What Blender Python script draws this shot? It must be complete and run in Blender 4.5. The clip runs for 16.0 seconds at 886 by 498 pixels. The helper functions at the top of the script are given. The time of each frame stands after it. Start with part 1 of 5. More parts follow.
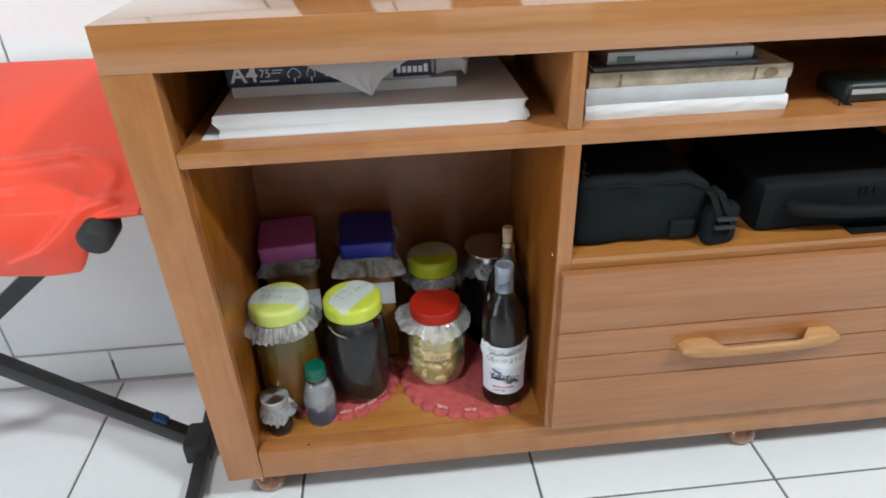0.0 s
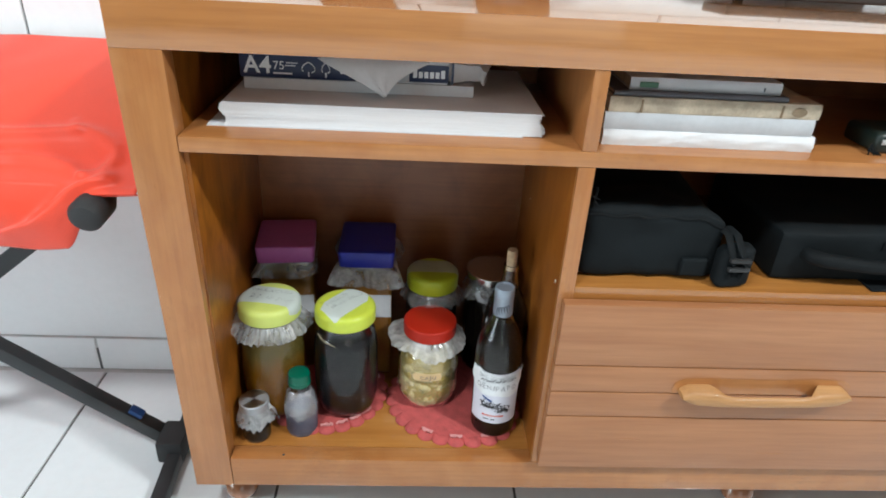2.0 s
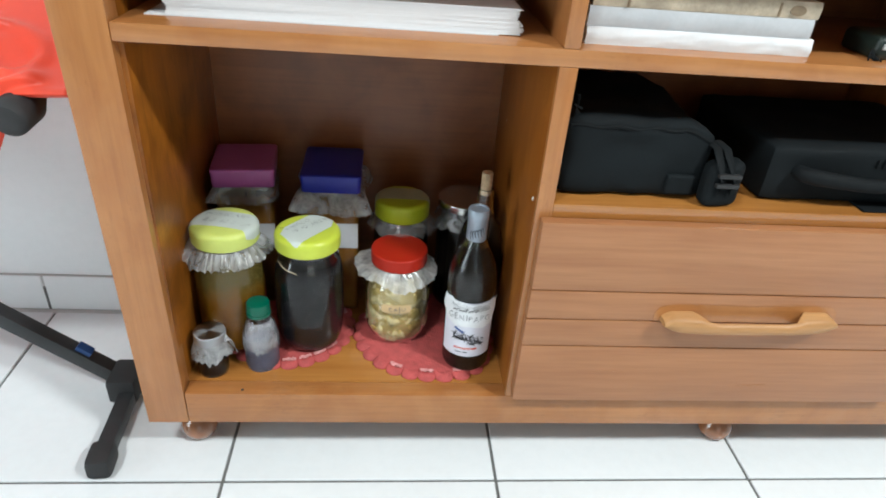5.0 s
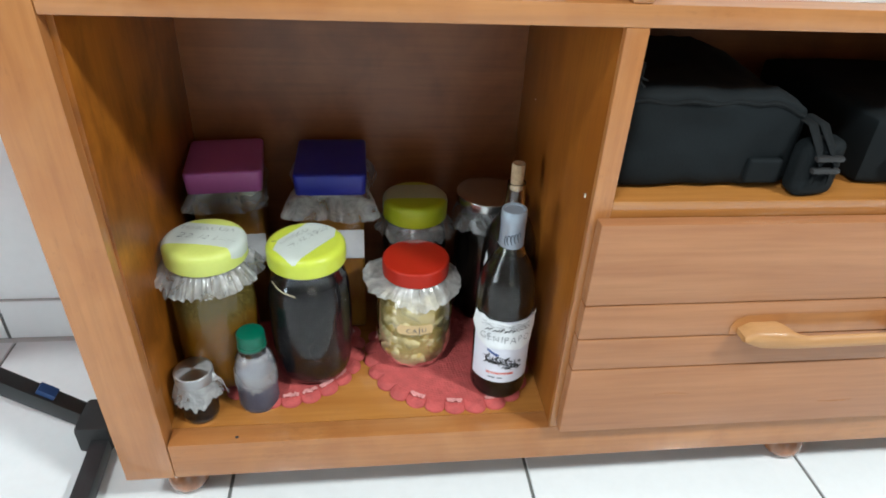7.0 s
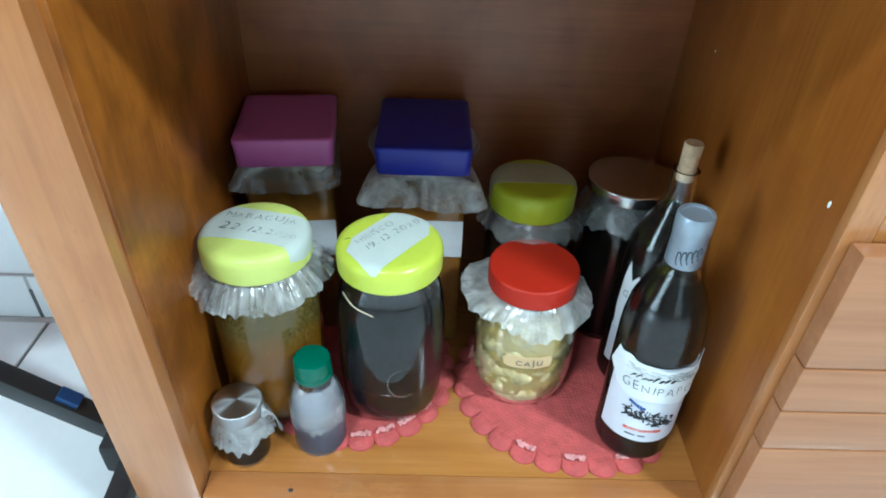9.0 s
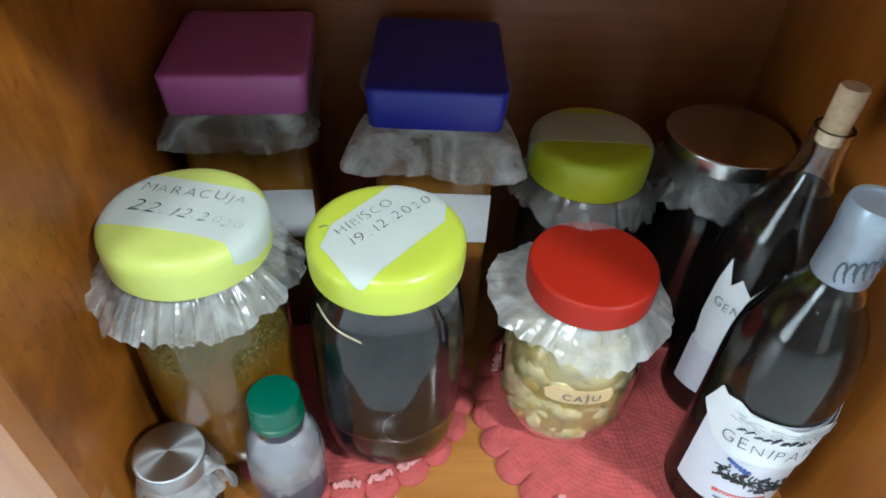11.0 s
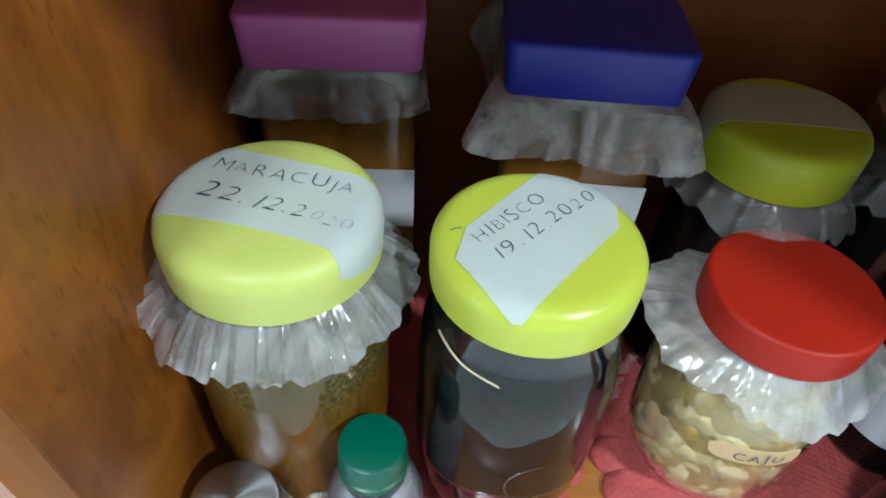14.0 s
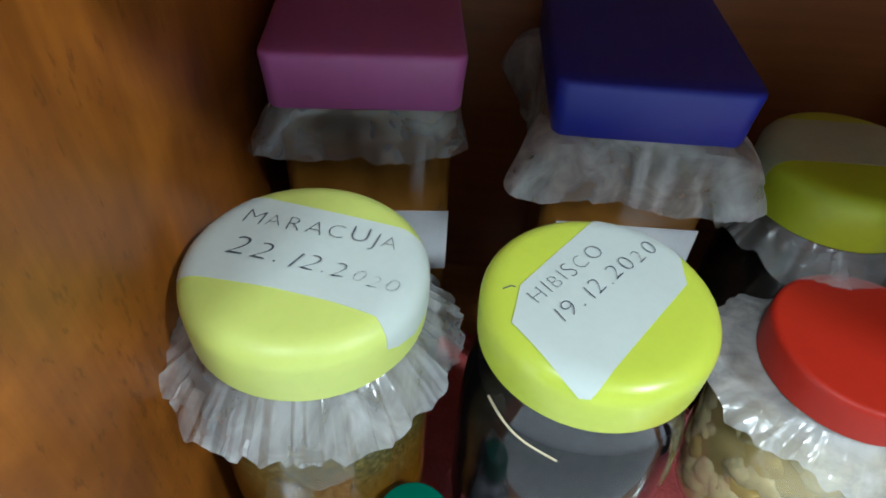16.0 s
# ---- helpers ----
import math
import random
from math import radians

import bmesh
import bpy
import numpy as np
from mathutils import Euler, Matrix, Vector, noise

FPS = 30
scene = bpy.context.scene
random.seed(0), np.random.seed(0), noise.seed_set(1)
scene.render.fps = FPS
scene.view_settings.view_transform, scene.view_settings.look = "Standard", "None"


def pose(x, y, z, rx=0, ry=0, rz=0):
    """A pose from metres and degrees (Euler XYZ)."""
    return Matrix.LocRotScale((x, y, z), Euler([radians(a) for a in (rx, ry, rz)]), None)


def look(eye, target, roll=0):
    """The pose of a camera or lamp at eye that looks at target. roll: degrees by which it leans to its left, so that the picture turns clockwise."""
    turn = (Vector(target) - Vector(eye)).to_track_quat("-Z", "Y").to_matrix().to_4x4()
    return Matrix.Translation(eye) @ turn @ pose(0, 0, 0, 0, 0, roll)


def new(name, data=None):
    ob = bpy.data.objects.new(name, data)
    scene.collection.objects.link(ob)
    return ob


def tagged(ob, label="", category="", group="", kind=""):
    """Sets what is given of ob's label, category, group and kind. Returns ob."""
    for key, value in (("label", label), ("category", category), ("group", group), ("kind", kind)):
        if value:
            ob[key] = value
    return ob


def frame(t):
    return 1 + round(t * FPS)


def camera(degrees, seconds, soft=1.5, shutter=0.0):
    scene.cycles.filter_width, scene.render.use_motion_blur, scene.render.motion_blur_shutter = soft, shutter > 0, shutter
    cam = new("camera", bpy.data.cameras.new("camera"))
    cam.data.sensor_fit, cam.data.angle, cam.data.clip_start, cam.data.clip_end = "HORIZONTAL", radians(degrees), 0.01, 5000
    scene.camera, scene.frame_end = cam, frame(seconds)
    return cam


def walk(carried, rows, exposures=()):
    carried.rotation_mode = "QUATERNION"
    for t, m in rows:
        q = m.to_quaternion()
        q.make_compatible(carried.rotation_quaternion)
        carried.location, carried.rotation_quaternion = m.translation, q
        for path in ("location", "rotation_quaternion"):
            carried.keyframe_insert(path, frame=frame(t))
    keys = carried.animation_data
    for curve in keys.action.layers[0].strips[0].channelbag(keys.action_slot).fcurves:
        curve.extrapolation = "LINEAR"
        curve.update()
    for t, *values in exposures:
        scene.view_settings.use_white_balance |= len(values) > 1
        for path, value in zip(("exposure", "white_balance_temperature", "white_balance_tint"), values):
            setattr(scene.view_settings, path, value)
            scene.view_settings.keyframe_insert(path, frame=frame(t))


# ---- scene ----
cam = camera(69.8, 16.0, 1.8)
PATH = [
    (0, (0.266, -0.78, 0.986), (0.407, 0.933, -0.036), -1.8),
    (0.5, (0.275, -0.765, 0.962), (0.423, 0.949, -0.058), 1.7),
    (1, (0.273, -0.773, 0.965), (0.376, 0.976, 0.0), 2.0),
    (1.5, (0.278, -0.764, 0.957), (0.42, 0.974, -0.022), 3.2),
    (2, (0.283, -0.763, 0.948), (0.392, 1.0, 0.009), 3.4),
    (2.5, (0.291, -0.758, 0.936), (0.421, 0.974, -0.056), 3.4),
    (3, (0.292, -0.748, 0.897), (0.34, 0.998, -0.077), 1.6),
    (3.5, (0.301, -0.742, 0.878), (0.443, 1.007, -0.082), 2.4),
    (4, (0.311, -0.741, 0.878), (0.502, 1.016, -0.059), 2.9),
    (4.2, (0.309, -0.741, 0.868), (0.506, 0.977, -0.136), 3.6),
    (6.3, (0.278, -0.665, 0.842), (0.455, 1.03, -0.205), 5.6),
    (6.5, (0.274, -0.641, 0.83), (0.468, 1.029, -0.253), 4.8),
    (7, (0.264, -0.572, 0.799), (0.489, 1.1, -0.275), 3.1),
    (7.5, (0.233, -0.533, 0.772), (0.424, 1.14, -0.308), 5.1),
    (8, (0.218, -0.483, 0.745), (0.392, 1.182, -0.349), 2.7),
    (8.5, (0.195, -0.433, 0.722), (0.406, 1.204, -0.407), 3.3),
    (9, (0.22, -0.351, 0.713), (0.257, 1.254, -0.481), 2.4),
    (9.2, (0.226, -0.315, 0.719), (0.228, 1.325, -0.425), 5.7),
    (11.3, (0.205, -0.173, 0.604), (0.246, 1.309, -0.739), 2.8),
    (11.5, (0.2, -0.174, 0.598), (0.251, 1.32, -0.73), 3.0),
    (12, (0.167, -0.166, 0.623), (0.247, 1.307, -0.728), 6.0),
    (12.5, (0.151, -0.133, 0.614), (0.172, 1.385, -0.687), 2.4),
    (13, (0.143, -0.098, 0.591), (0.128, 1.363, -0.775), 3.7),
    (13.5, (0.145, -0.096, 0.573), (0.152, 1.339, -0.821), 2.2),
    (14, (0.142, -0.084, 0.563), (0.106, 1.333, -0.848), 3.9),
    (14.5, (0.11, -0.066, 0.576), (0.006, 1.409, -0.771), 5.3),
    (15, (0.101, -0.06, 0.562), (0.077, 1.398, -0.807), 5.1),
    (15.5, (0.094, -0.062, 0.55), (0.072, 1.372, -0.844), 5.3),
    (16, (0.118, -0.054, 0.558), (0.081, 1.393, -0.823), 3.6),
]
walk(cam, [(t, look(eye, target, roll)) for t, eye, target, roll in PATH], [(0.0, -0.42, 6250, 3), (0.7, -0.22, 6250, 3), (2.0, -0.18, 6200, 2), (3.0, -0.12, 6150, -1), (4.0, 0.0, 6200, 1), (6.3, -0.28, 6250, 1), (7.0, -0.03, 6250, 1), (7.5, 0.24, 5500, -9), (8.0, 0.33, 5250, -11), (9.2, 0.22, 5250, -11), (11.5, 0.08, 5850, -2), (13.5, -0.03, 5650, -3), (16.0, -0.03, 5600, -3)])

# ---- light ----
sky = bpy.data.worlds.new("sky")
scene.world = sky
sky.use_nodes = True
sky_nodes = sky.node_tree
sky_tex = sky_nodes.nodes.new("ShaderNodeTexSky")
sky_tex.sky_type, sky_tex.sun_disc = "NISHITA", False
sky_tex.sun_elevation, sky_tex.sun_rotation = radians(40), radians(150)
sky_nodes.links.new(sky_tex.outputs[0], sky_nodes.nodes["Background"].inputs[0])
sky_nodes.nodes["Background"].inputs[1].default_value = 0.08


def area_lamp(name, m, watts, sx, sy, colour, shape="RECTANGLE"):
    d = bpy.data.lights.new(name, "AREA")
    d.energy, d.shape, d.size, d.size_y, d.color = watts, shape, sx, sy, colour
    ob = new(name, d)
    ob.matrix_world = m
    return ob


LAMPS = ((2.2, -1.5, 3.02, 132), (-0.6, -1.4, 3.02, 58))
for lx, ly, lz, watts in LAMPS:
    area_lamp("ceiling_lamp_light", pose(lx, ly, lz - 0.085, 0, 0, 0), watts, 0.34, 0.34, (0.98, 0.985, 1.0), "DISK")
# Low front fill added to brighten the compartments; no such door is known.
area_lamp("window_daylight", pose(0.75, -4.18, 1.08, 90, 0, 0), 5.5, 1.4, 1.9, (0.86, 0.93, 1.0))
# Side fill added to lift the wall and cloth left of the sideboard.
area_lamp("side_fill_light", pose(-2.58, -1.4, 0.98, 90, 0, -90), 50, 1.1, 1.8, (0.86, 0.93, 1.0))

# ---- materials ----


def nodes_of(name):
    m = bpy.data.materials.new(name)
    m.use_nodes = True
    nt = m.node_tree
    return m, nt, nt.nodes["Principled BSDF"]


def coords(nt, scale, shift=True, rot=(0, 0, 0)):
    tc = nt.nodes.new("ShaderNodeTexCoord")
    mp = nt.nodes.new("ShaderNodeMapping")
    mp.inputs["Scale"].default_value = scale
    mp.inputs["Rotation"].default_value = rot
    nt.links.new(tc.outputs["Object"], mp.inputs["Vector"])
    if shift:
        info = nt.nodes.new("ShaderNodeObjectInfo")
        mul = nt.nodes.new("ShaderNodeMath")
        mul.operation = "MULTIPLY"
        mul.inputs[1].default_value = 13.7
        nt.links.new(info.outputs["Random"], mul.inputs[0])
        nt.links.new(mul.outputs[0], mp.inputs["Location"])
    return mp.outputs[0]


def noise_tex(nt, vec, scale, detail=5.0, rough=0.55, distort=0.0):
    n = nt.nodes.new("ShaderNodeTexNoise")
    n.inputs["Scale"].default_value = scale
    n.inputs["Detail"].default_value = detail
    n.inputs["Roughness"].default_value = rough
    n.inputs["Distortion"].default_value = distort
    nt.links.new(vec, n.inputs["Vector"])
    return n.outputs["Fac"]


def ramp(nt, fac, stops):
    r = nt.nodes.new("ShaderNodeValToRGB")
    e = r.color_ramp.elements
    while len(e) < len(stops):
        e.new(0.5)
    for el, (p, c) in zip(e, stops):
        el.position, el.color = p, (*c, 1)
    nt.links.new(fac, r.inputs[0])
    return r.outputs[0]


def mixed(nt, a, b, fac, mode="MIX"):
    m = nt.nodes.new("ShaderNodeMix")
    m.data_type, m.blend_type = "RGBA", mode
    if isinstance(fac, float):
        m.inputs[0].default_value = fac
    else:
        nt.links.new(fac, m.inputs[0])
    for sock, v in ((m.inputs[6], a), (m.inputs[7], b)):
        if isinstance(v, tuple):
            sock.default_value = (*v, 1)
        else:
            nt.links.new(v, sock)
    return m.outputs[2]


def bump(nt, bsdf, height, strength, dist):
    b = nt.nodes.new("ShaderNodeBump")
    b.inputs["Strength"].default_value = strength
    b.inputs["Distance"].default_value = dist
    nt.links.new(height, b.inputs["Height"])
    nt.links.new(b.outputs[0], bsdf.inputs["Normal"])


def spread(nt, fac, low, high):
    r = nt.nodes.new("ShaderNodeMapRange")
    r.inputs["To Min"].default_value, r.inputs["To Max"].default_value = low, high
    nt.links.new(fac, r.inputs["Value"])
    return r.outputs[0]


def shade(c, k):
    return tuple(min(1.0, v * k) for v in c)


def wood(name, light, dark, axis, gloss=0.3, coat=0.4, flecks=0.0, mottle=0.0, spec=0.0):
    """Varnished wood, its grain along the given axis (0, 1, 2)."""
    m, nt, p = nodes_of(name)
    sc = [26.0, 26.0, 26.0]
    sc[axis] = 1.6
    vec = coords(nt, sc)
    grain = noise_tex(nt, vec, 1.0, 7, 0.62, 0.9)
    col = ramp(nt, grain, [(0.28, dark), (0.5, tuple((a + b) / 2 for a, b in zip(light, dark))), (0.72, light)])
    sf = [160.0, 160.0, 160.0]
    sf[axis] = 7.0
    fine = noise_tex(nt, coords(nt, sf), 1.0, 3, 0.6)
    col = mixed(nt, col, ramp(nt, fine, [(0.3, (0.72, 0.68, 0.64)), (0.62, (1, 1, 1))]), 0.55, "MULTIPLY")
    blotch = noise_tex(nt, coords(nt, (3, 3, 3)), 1.3, 3, 0.5)
    col = mixed(nt, col, ramp(nt, blotch, [(0.3, (0.82, 0.78, 0.74)), (0.7, (1, 1, 1))]), 0.6, "MULTIPLY")
    if flecks:
        sk = [210.0, 210.0, 210.0]
        sk[axis] = 75.0
        nick = noise_tex(nt, coords(nt, sk), 1.0, 4, 0.6)
        worn = noise_tex(nt, coords(nt, (9, 9, 6)), 1.0, 2, 0.5)
        nick = mixed(nt, nick, ramp(nt, worn, [(0.45, (0, 0, 0)), (0.72, (0.16, 0.16, 0.16))]), 1.0, "ADD")
        col = mixed(nt, col, ramp(nt, nick, [(0.66, (1, 1, 1)), (0.74, (1 - flecks,) * 3)]), 1.0, "MULTIPLY")
    if mottle:
        cloud = noise_tex(nt, coords(nt, (15, 15, 11)), 1.0, 4, 0.55, 0.5)
        low = 1 - mottle
        col = mixed(nt, col, ramp(nt, cloud, [(0.36, (low, low * 0.9, low * 0.8)), (0.60, (1, 1, 1))]), 0.8, "MULTIPLY")
    nt.links.new(col, p.inputs["Base Color"])
    nt.links.new(spread(nt, blotch, gloss * 0.75, gloss * 1.35), p.inputs["Roughness"])
    p.inputs["Coat Weight"].default_value = coat
    p.inputs["Coat Roughness"].default_value = 0.12
    p.inputs["Specular IOR Level"].default_value = spec or (0.5 if coat > 0.1 else 0.2)
    bump(nt, p, fine, 0.12, 0.0006)
    return m


def plain(name, colour, rough=0.5, var=0.12, scale=9.0, fine=140.0, bump_mm=0.15, metal=0.0, coat=0.0, spec=0.5, sub=0.0):
    """A painted, moulded or woven surface with soft blotches and fine grain."""
    m, nt, p = nodes_of(name)
    vec = coords(nt, (1, 1, 1))
    big = noise_tex(nt, vec, scale, 4, 0.55)
    small = noise_tex(nt, vec, fine, 3, 0.6)
    col = ramp(nt, big, [(0.3, shade(colour, 1 - var)), (0.7, shade(colour, 1 + var * 0.5))])
    col = mixed(nt, col, ramp(nt, small, [(0.3, (1 - var, 1 - var, 1 - var)), (0.6, (1, 1, 1))]), 0.5, "MULTIPLY")
    nt.links.new(col, p.inputs["Base Color"])
    nt.links.new(spread(nt, big, rough * 0.85, min(1.0, rough * 1.2)), p.inputs["Roughness"])
    p.inputs["Metallic"].default_value = metal
    p.inputs["Coat Weight"].default_value = coat
    p.inputs["Specular IOR Level"].default_value = spec
    if sub:
        p.inputs["Subsurface Weight"].default_value = sub
        p.inputs["Subsurface Radius"].default_value = (0.01, 0.008, 0.005)
    if name == "red_satin_cloth":
        p.inputs["Sheen Weight"].default_value, p.inputs["Sheen Roughness"].default_value = 0.2, 0.35
    if bump_mm:
        bump(nt, p, small, 0.5, bump_mm / 1000)
    return m


def glass(name, tint=(1, 1, 1), rough=0.01, ior=1.46):
    m, nt, p = nodes_of(name)
    p.inputs["Base Color"].default_value = (*tint, 1)
    p.inputs["Transmission Weight"].default_value = 1.0
    p.inputs["IOR"].default_value = ior
    smear = noise_tex(nt, coords(nt, (1, 1, 1)), 30, 3, 0.5)
    nt.links.new(spread(nt, smear, rough * 0.5, rough * 1.5 + 0.015), p.inputs["Roughness"])
    return m


def film(name, colour=(0.86, 0.87, 0.88), alpha=(0.3, 0.75)):
    """Thin crinkled plastic sheet: milky in places, clear in others, with a wet gloss."""
    m, nt, p = nodes_of(name)
    nt.nodes.remove(p)
    out = nt.nodes["Material Output"]
    rid = nt.nodes.new("ShaderNodeTexVoronoi")
    rid.feature = "DISTANCE_TO_EDGE"
    rid.inputs["Scale"].default_value = 62
    wob = nt.nodes.new("ShaderNodeTexNoise")
    wob.inputs["Scale"].default_value, wob.inputs["Detail"].default_value = 60, 2
    place = coords(nt, (1, 1, 0.55))
    nt.links.new(place, wob.inputs["Vector"])
    nt.links.new(mixed(nt, place, wob.outputs["Color"], 0.012, "ADD"), rid.inputs["Vector"])
    crinkle = rid.outputs["Distance"]
    haze = noise_tex(nt, coords(nt, (1, 1, 1)), 38, 4, 0.55, 0.8)
    b = nt.nodes.new("ShaderNodeBump")
    b.inputs["Strength"].default_value, b.inputs["Distance"].default_value = 0.4, 0.004
    nt.links.new(crinkle, b.inputs["Height"])
    diff, trans, gloss, clear = (nt.nodes.new("ShaderNodeBsdf" + k) for k in ("Diffuse", "Translucent", "Glossy", "Transparent"))
    for n in (diff, trans):
        n.inputs["Color"].default_value = (*colour, 1)
    gloss.inputs["Roughness"].default_value = 0.24
    for n in (diff, trans, gloss):
        nt.links.new(b.outputs[0], n.inputs["Normal"])

    def mix(fac, s1, s2):
        x = nt.nodes.new("ShaderNodeMixShader")
        if isinstance(fac, float):
            x.inputs[0].default_value = fac
        else:
            nt.links.new(fac, x.inputs[0])
        nt.links.new(s1.outputs[0], x.inputs[1])
        nt.links.new(s2.outputs[0], x.inputs[2])
        return x

    r = nt.nodes.new("ShaderNodeMapRange")
    r.inputs["From Min"].default_value, r.inputs["From Max"].default_value = 0.3, 0.7
    r.inputs["To Min"].default_value, r.inputs["To Max"].default_value = alpha
    nt.links.new(haze, r.inputs["Value"])
    milky = mix(r.outputs[0], clear, mix(0.45, diff, trans))
    nt.links.new(mix(0.075, milky, gloss).outputs[0], out.inputs["Surface"])
    return m


ORANGE_L, ORANGE_D = (0.455, 0.199, 0.067), (0.39, 0.160, 0.049)
M_WOOD_X = wood("varnished_wood_along_x", ORANGE_L, ORANGE_D, 0, 0.3, 0.35, 0.12, 0.14)
M_WOOD_Z = wood("varnished_wood_along_z", ORANGE_L, ORANGE_D, 2, 0.3, 0.35, 0.12, 0.14)
M_TOP = wood("polished_top_wood", ORANGE_L, ORANGE_D, 0, 0.05, 1.0)
M_PANEL = wood("side_panel_wood", (0.44, 0.154, 0.017), (0.32, 0.102, 0.010), 2, 0.38, 0.10, 0.32, 0.62, 0.5)
# Smoother panel wood, darkened in colour for the shade on the divider's inner faces.
M_DIVIDER_SHADED = wood("shaded_divider_wood", (0.36, 0.126, 0.017), (0.27, 0.086, 0.010), 2, 0.40, 0.10, 0.1, 0.22, 0.4)
M_FLOORWOOD = wood("cabinet_floor_wood", (0.45, 0.195, 0.048), (0.34, 0.130, 0.028), 0, 0.16, 0.8)
M_BACK = wood("back_board", (0.32, 0.112, 0.030), (0.245, 0.079, 0.019), 0, 0.36, 0.0, 0.0, 0.3, 0.55)
M_DRAWER = wood("drawer_wood", (0.41, 0.186, 0.080), (0.325, 0.132, 0.053), 0, 0.42, 0.15)
M_HANDLE = wood("handle_wood", (0.50, 0.27, 0.105), (0.42, 0.205, 0.072), 0, 0.5, 0.12)
M_FOOT = wood("turned_foot_wood", (0.36, 0.145, 0.06), (0.24, 0.085, 0.03), 2, 0.16, 0.9)
M_TILE = plain("white_glazed_tile", (0.75, 0.765, 0.78), 0.12, 0.05, 2.0, 60, 0.03)
M_WALLTILE = plain("white_wall_tile", (0.89, 0.90, 0.91), 0.22, 0.04, 2.0, 60, 0.03)
M_GROUT = plain("grey_grout", (0.16, 0.16, 0.155), 0.9, 0.3, 20, 300, 0.4)
M_PAINT = plain("cream_wall_paint", (0.26, 0.25, 0.235), 0.7, 0.05, 2.0, 40, 0.05)
M_CEIL = plain("white_ceiling_paint", (0.55, 0.55, 0.54), 0.8, 0.04, 2.0, 40, 0.05)
M_BLACKMETAL = plain("black_painted_steel", (0.022, 0.024, 0.026), 0.38, 0.3, 12, 200, 0.1)
M_RUBBER = plain("black_rubber", (0.018, 0.018, 0.019), 0.6, 0.2, 20, 250, 0.2)
M_BLUESTICK = plain("blue_sticker", (0.012, 0.05, 0.17), 0.4)
M_PAPER = plain("white_paper", (0.74, 0.75, 0.77), 0.75, 0.06, 14, 200, 0.1)
M_PAPER2 = plain("greyish_white_paper", (0.64, 0.65, 0.67), 0.8, 0.1, 14, 200, 0.1)
M_NAVY = plain("navy_printed_wrapper", (0.018, 0.03, 0.085), 0.32, 0.15, 10, 200, 0.05)
M_INKWHITE = plain("white_print", (0.82, 0.83, 0.85), 0.4, 0.03)
M_INK = plain("dark_pencil", (0.075, 0.088, 0.112), 0.6, 0.2)
M_INKBLACK = plain("black_print", (0.02, 0.02, 0.024), 0.5, 0.2)
M_INKRED = plain("red_print", (0.62, 0.09, 0.06), 0.5, 0.1)
M_INKBLUE = plain("blue_print", (0.05, 0.09, 0.27), 0.5, 0.1)
M_BEIGE = plain("worn_beige_board", (0.50, 0.42, 0.315), 0.8, 0.3, 40, 260, 0.3)
M_BOOKGREY = plain("grey_book_cover", (0.47, 0.48, 0.50), 0.55, 0.1, 20)
M_BOOKDARK = plain("dark_book_cover", (0.10, 0.10, 0.115), 0.5, 0.2, 20)
M_PAGES = plain("book_pages", (0.62, 0.58, 0.50), 0.9, 0.2, 60, 400, 0.4)
M_BANDS = plain("brown_spine_tooling", (0.26, 0.19, 0.12), 0.8, 0.25, 60, 260, 0.2)
M_GREENLABEL = plain("green_label", (0.07, 0.16, 0.10), 0.6, 0.2)
M_BAG = plain("black_nylon", (0.007, 0.0095, 0.011), 0.75, 0.25, 8, 420, 0.5, spec=0.15)
M_BAGDARK = plain("black_webbing", (0.006, 0.0075, 0.0085), 0.7, 0.25, 10, 420, 0.6, spec=0.15)
M_DARKGREEN = plain("dark_green_leatherette", (0.016, 0.030, 0.026), 0.45, 0.3, 20, 200, 0.3)
M_SILVER = plain("silver_trim", (0.55, 0.56, 0.57), 0.35, 0.1, metal=0.6)
M_DEVICE = plain("dark_grey_plastic", (0.05, 0.045, 0.045), 0.4, 0.1)
M_LIME = plain("lime_green_plastic", (0.525, 0.605, 0.062), 0.30, 0.06, 12, 180, 0.05, sub=0.12)
M_LIME_PALE = plain("pale_lime_plastic", (0.555, 0.625, 0.15), 0.42, 0.06, 12, 180, 0.05, sub=0.12)
# The lime plastic darkened in colour for the shade on the rear jar's lid.
M_LIME_SHADED = plain("shaded_lime_plastic", (0.40, 0.47, 0.018), 0.36, 0.08, 12, 180, 0.05)
M_RED = plain("red_plastic_lid", (0.36, 0.016, 0.006), 0.46, 0.08, 12, 180, 0.05, spec=0.25)
M_PINK = plain("magenta_plastic_lid", (0.44, 0.120, 0.38), 0.38, 0.08, 14, 180, 0.05)
M_BLUE = plain("royal_blue_plastic_lid", (0.014, 0.022, 0.33), 0.42, 0.08, 14, 180, 0.05)
M_GREENCAP = plain("green_plastic_cap", (0.0, 0.098, 0.058), 0.35, 0.08, 14, 180, 0.05)
M_LABEL = plain("label_paper", (0.51, 0.56, 0.525), 0.75, 0.05, 18, 260, 0.08)
M_LABELBEIGE = plain("beige_label_tape", (0.62, 0.45, 0.24), 0.5, 0.1, 30, 260, 0.08)
M_LABELLILAC = plain("lilac_printed_label", (0.66, 0.66, 0.74), 0.5, 0.06, 25, 260, 0.05)
M_TAPE = plain("yellowed_tape_strip", (0.40, 0.43, 0.29), 0.5, 0.12, 25, 260, 0.08)
M_CAPSULE = plain("pale_blue_foil_capsule", (0.31, 0.36, 0.43), 0.3, 0.12, 30, 200, 0.1, metal=0.25)
M_CORK = plain("cork", (0.58, 0.42, 0.26), 0.85, 0.3, 90, 320, 0.5)
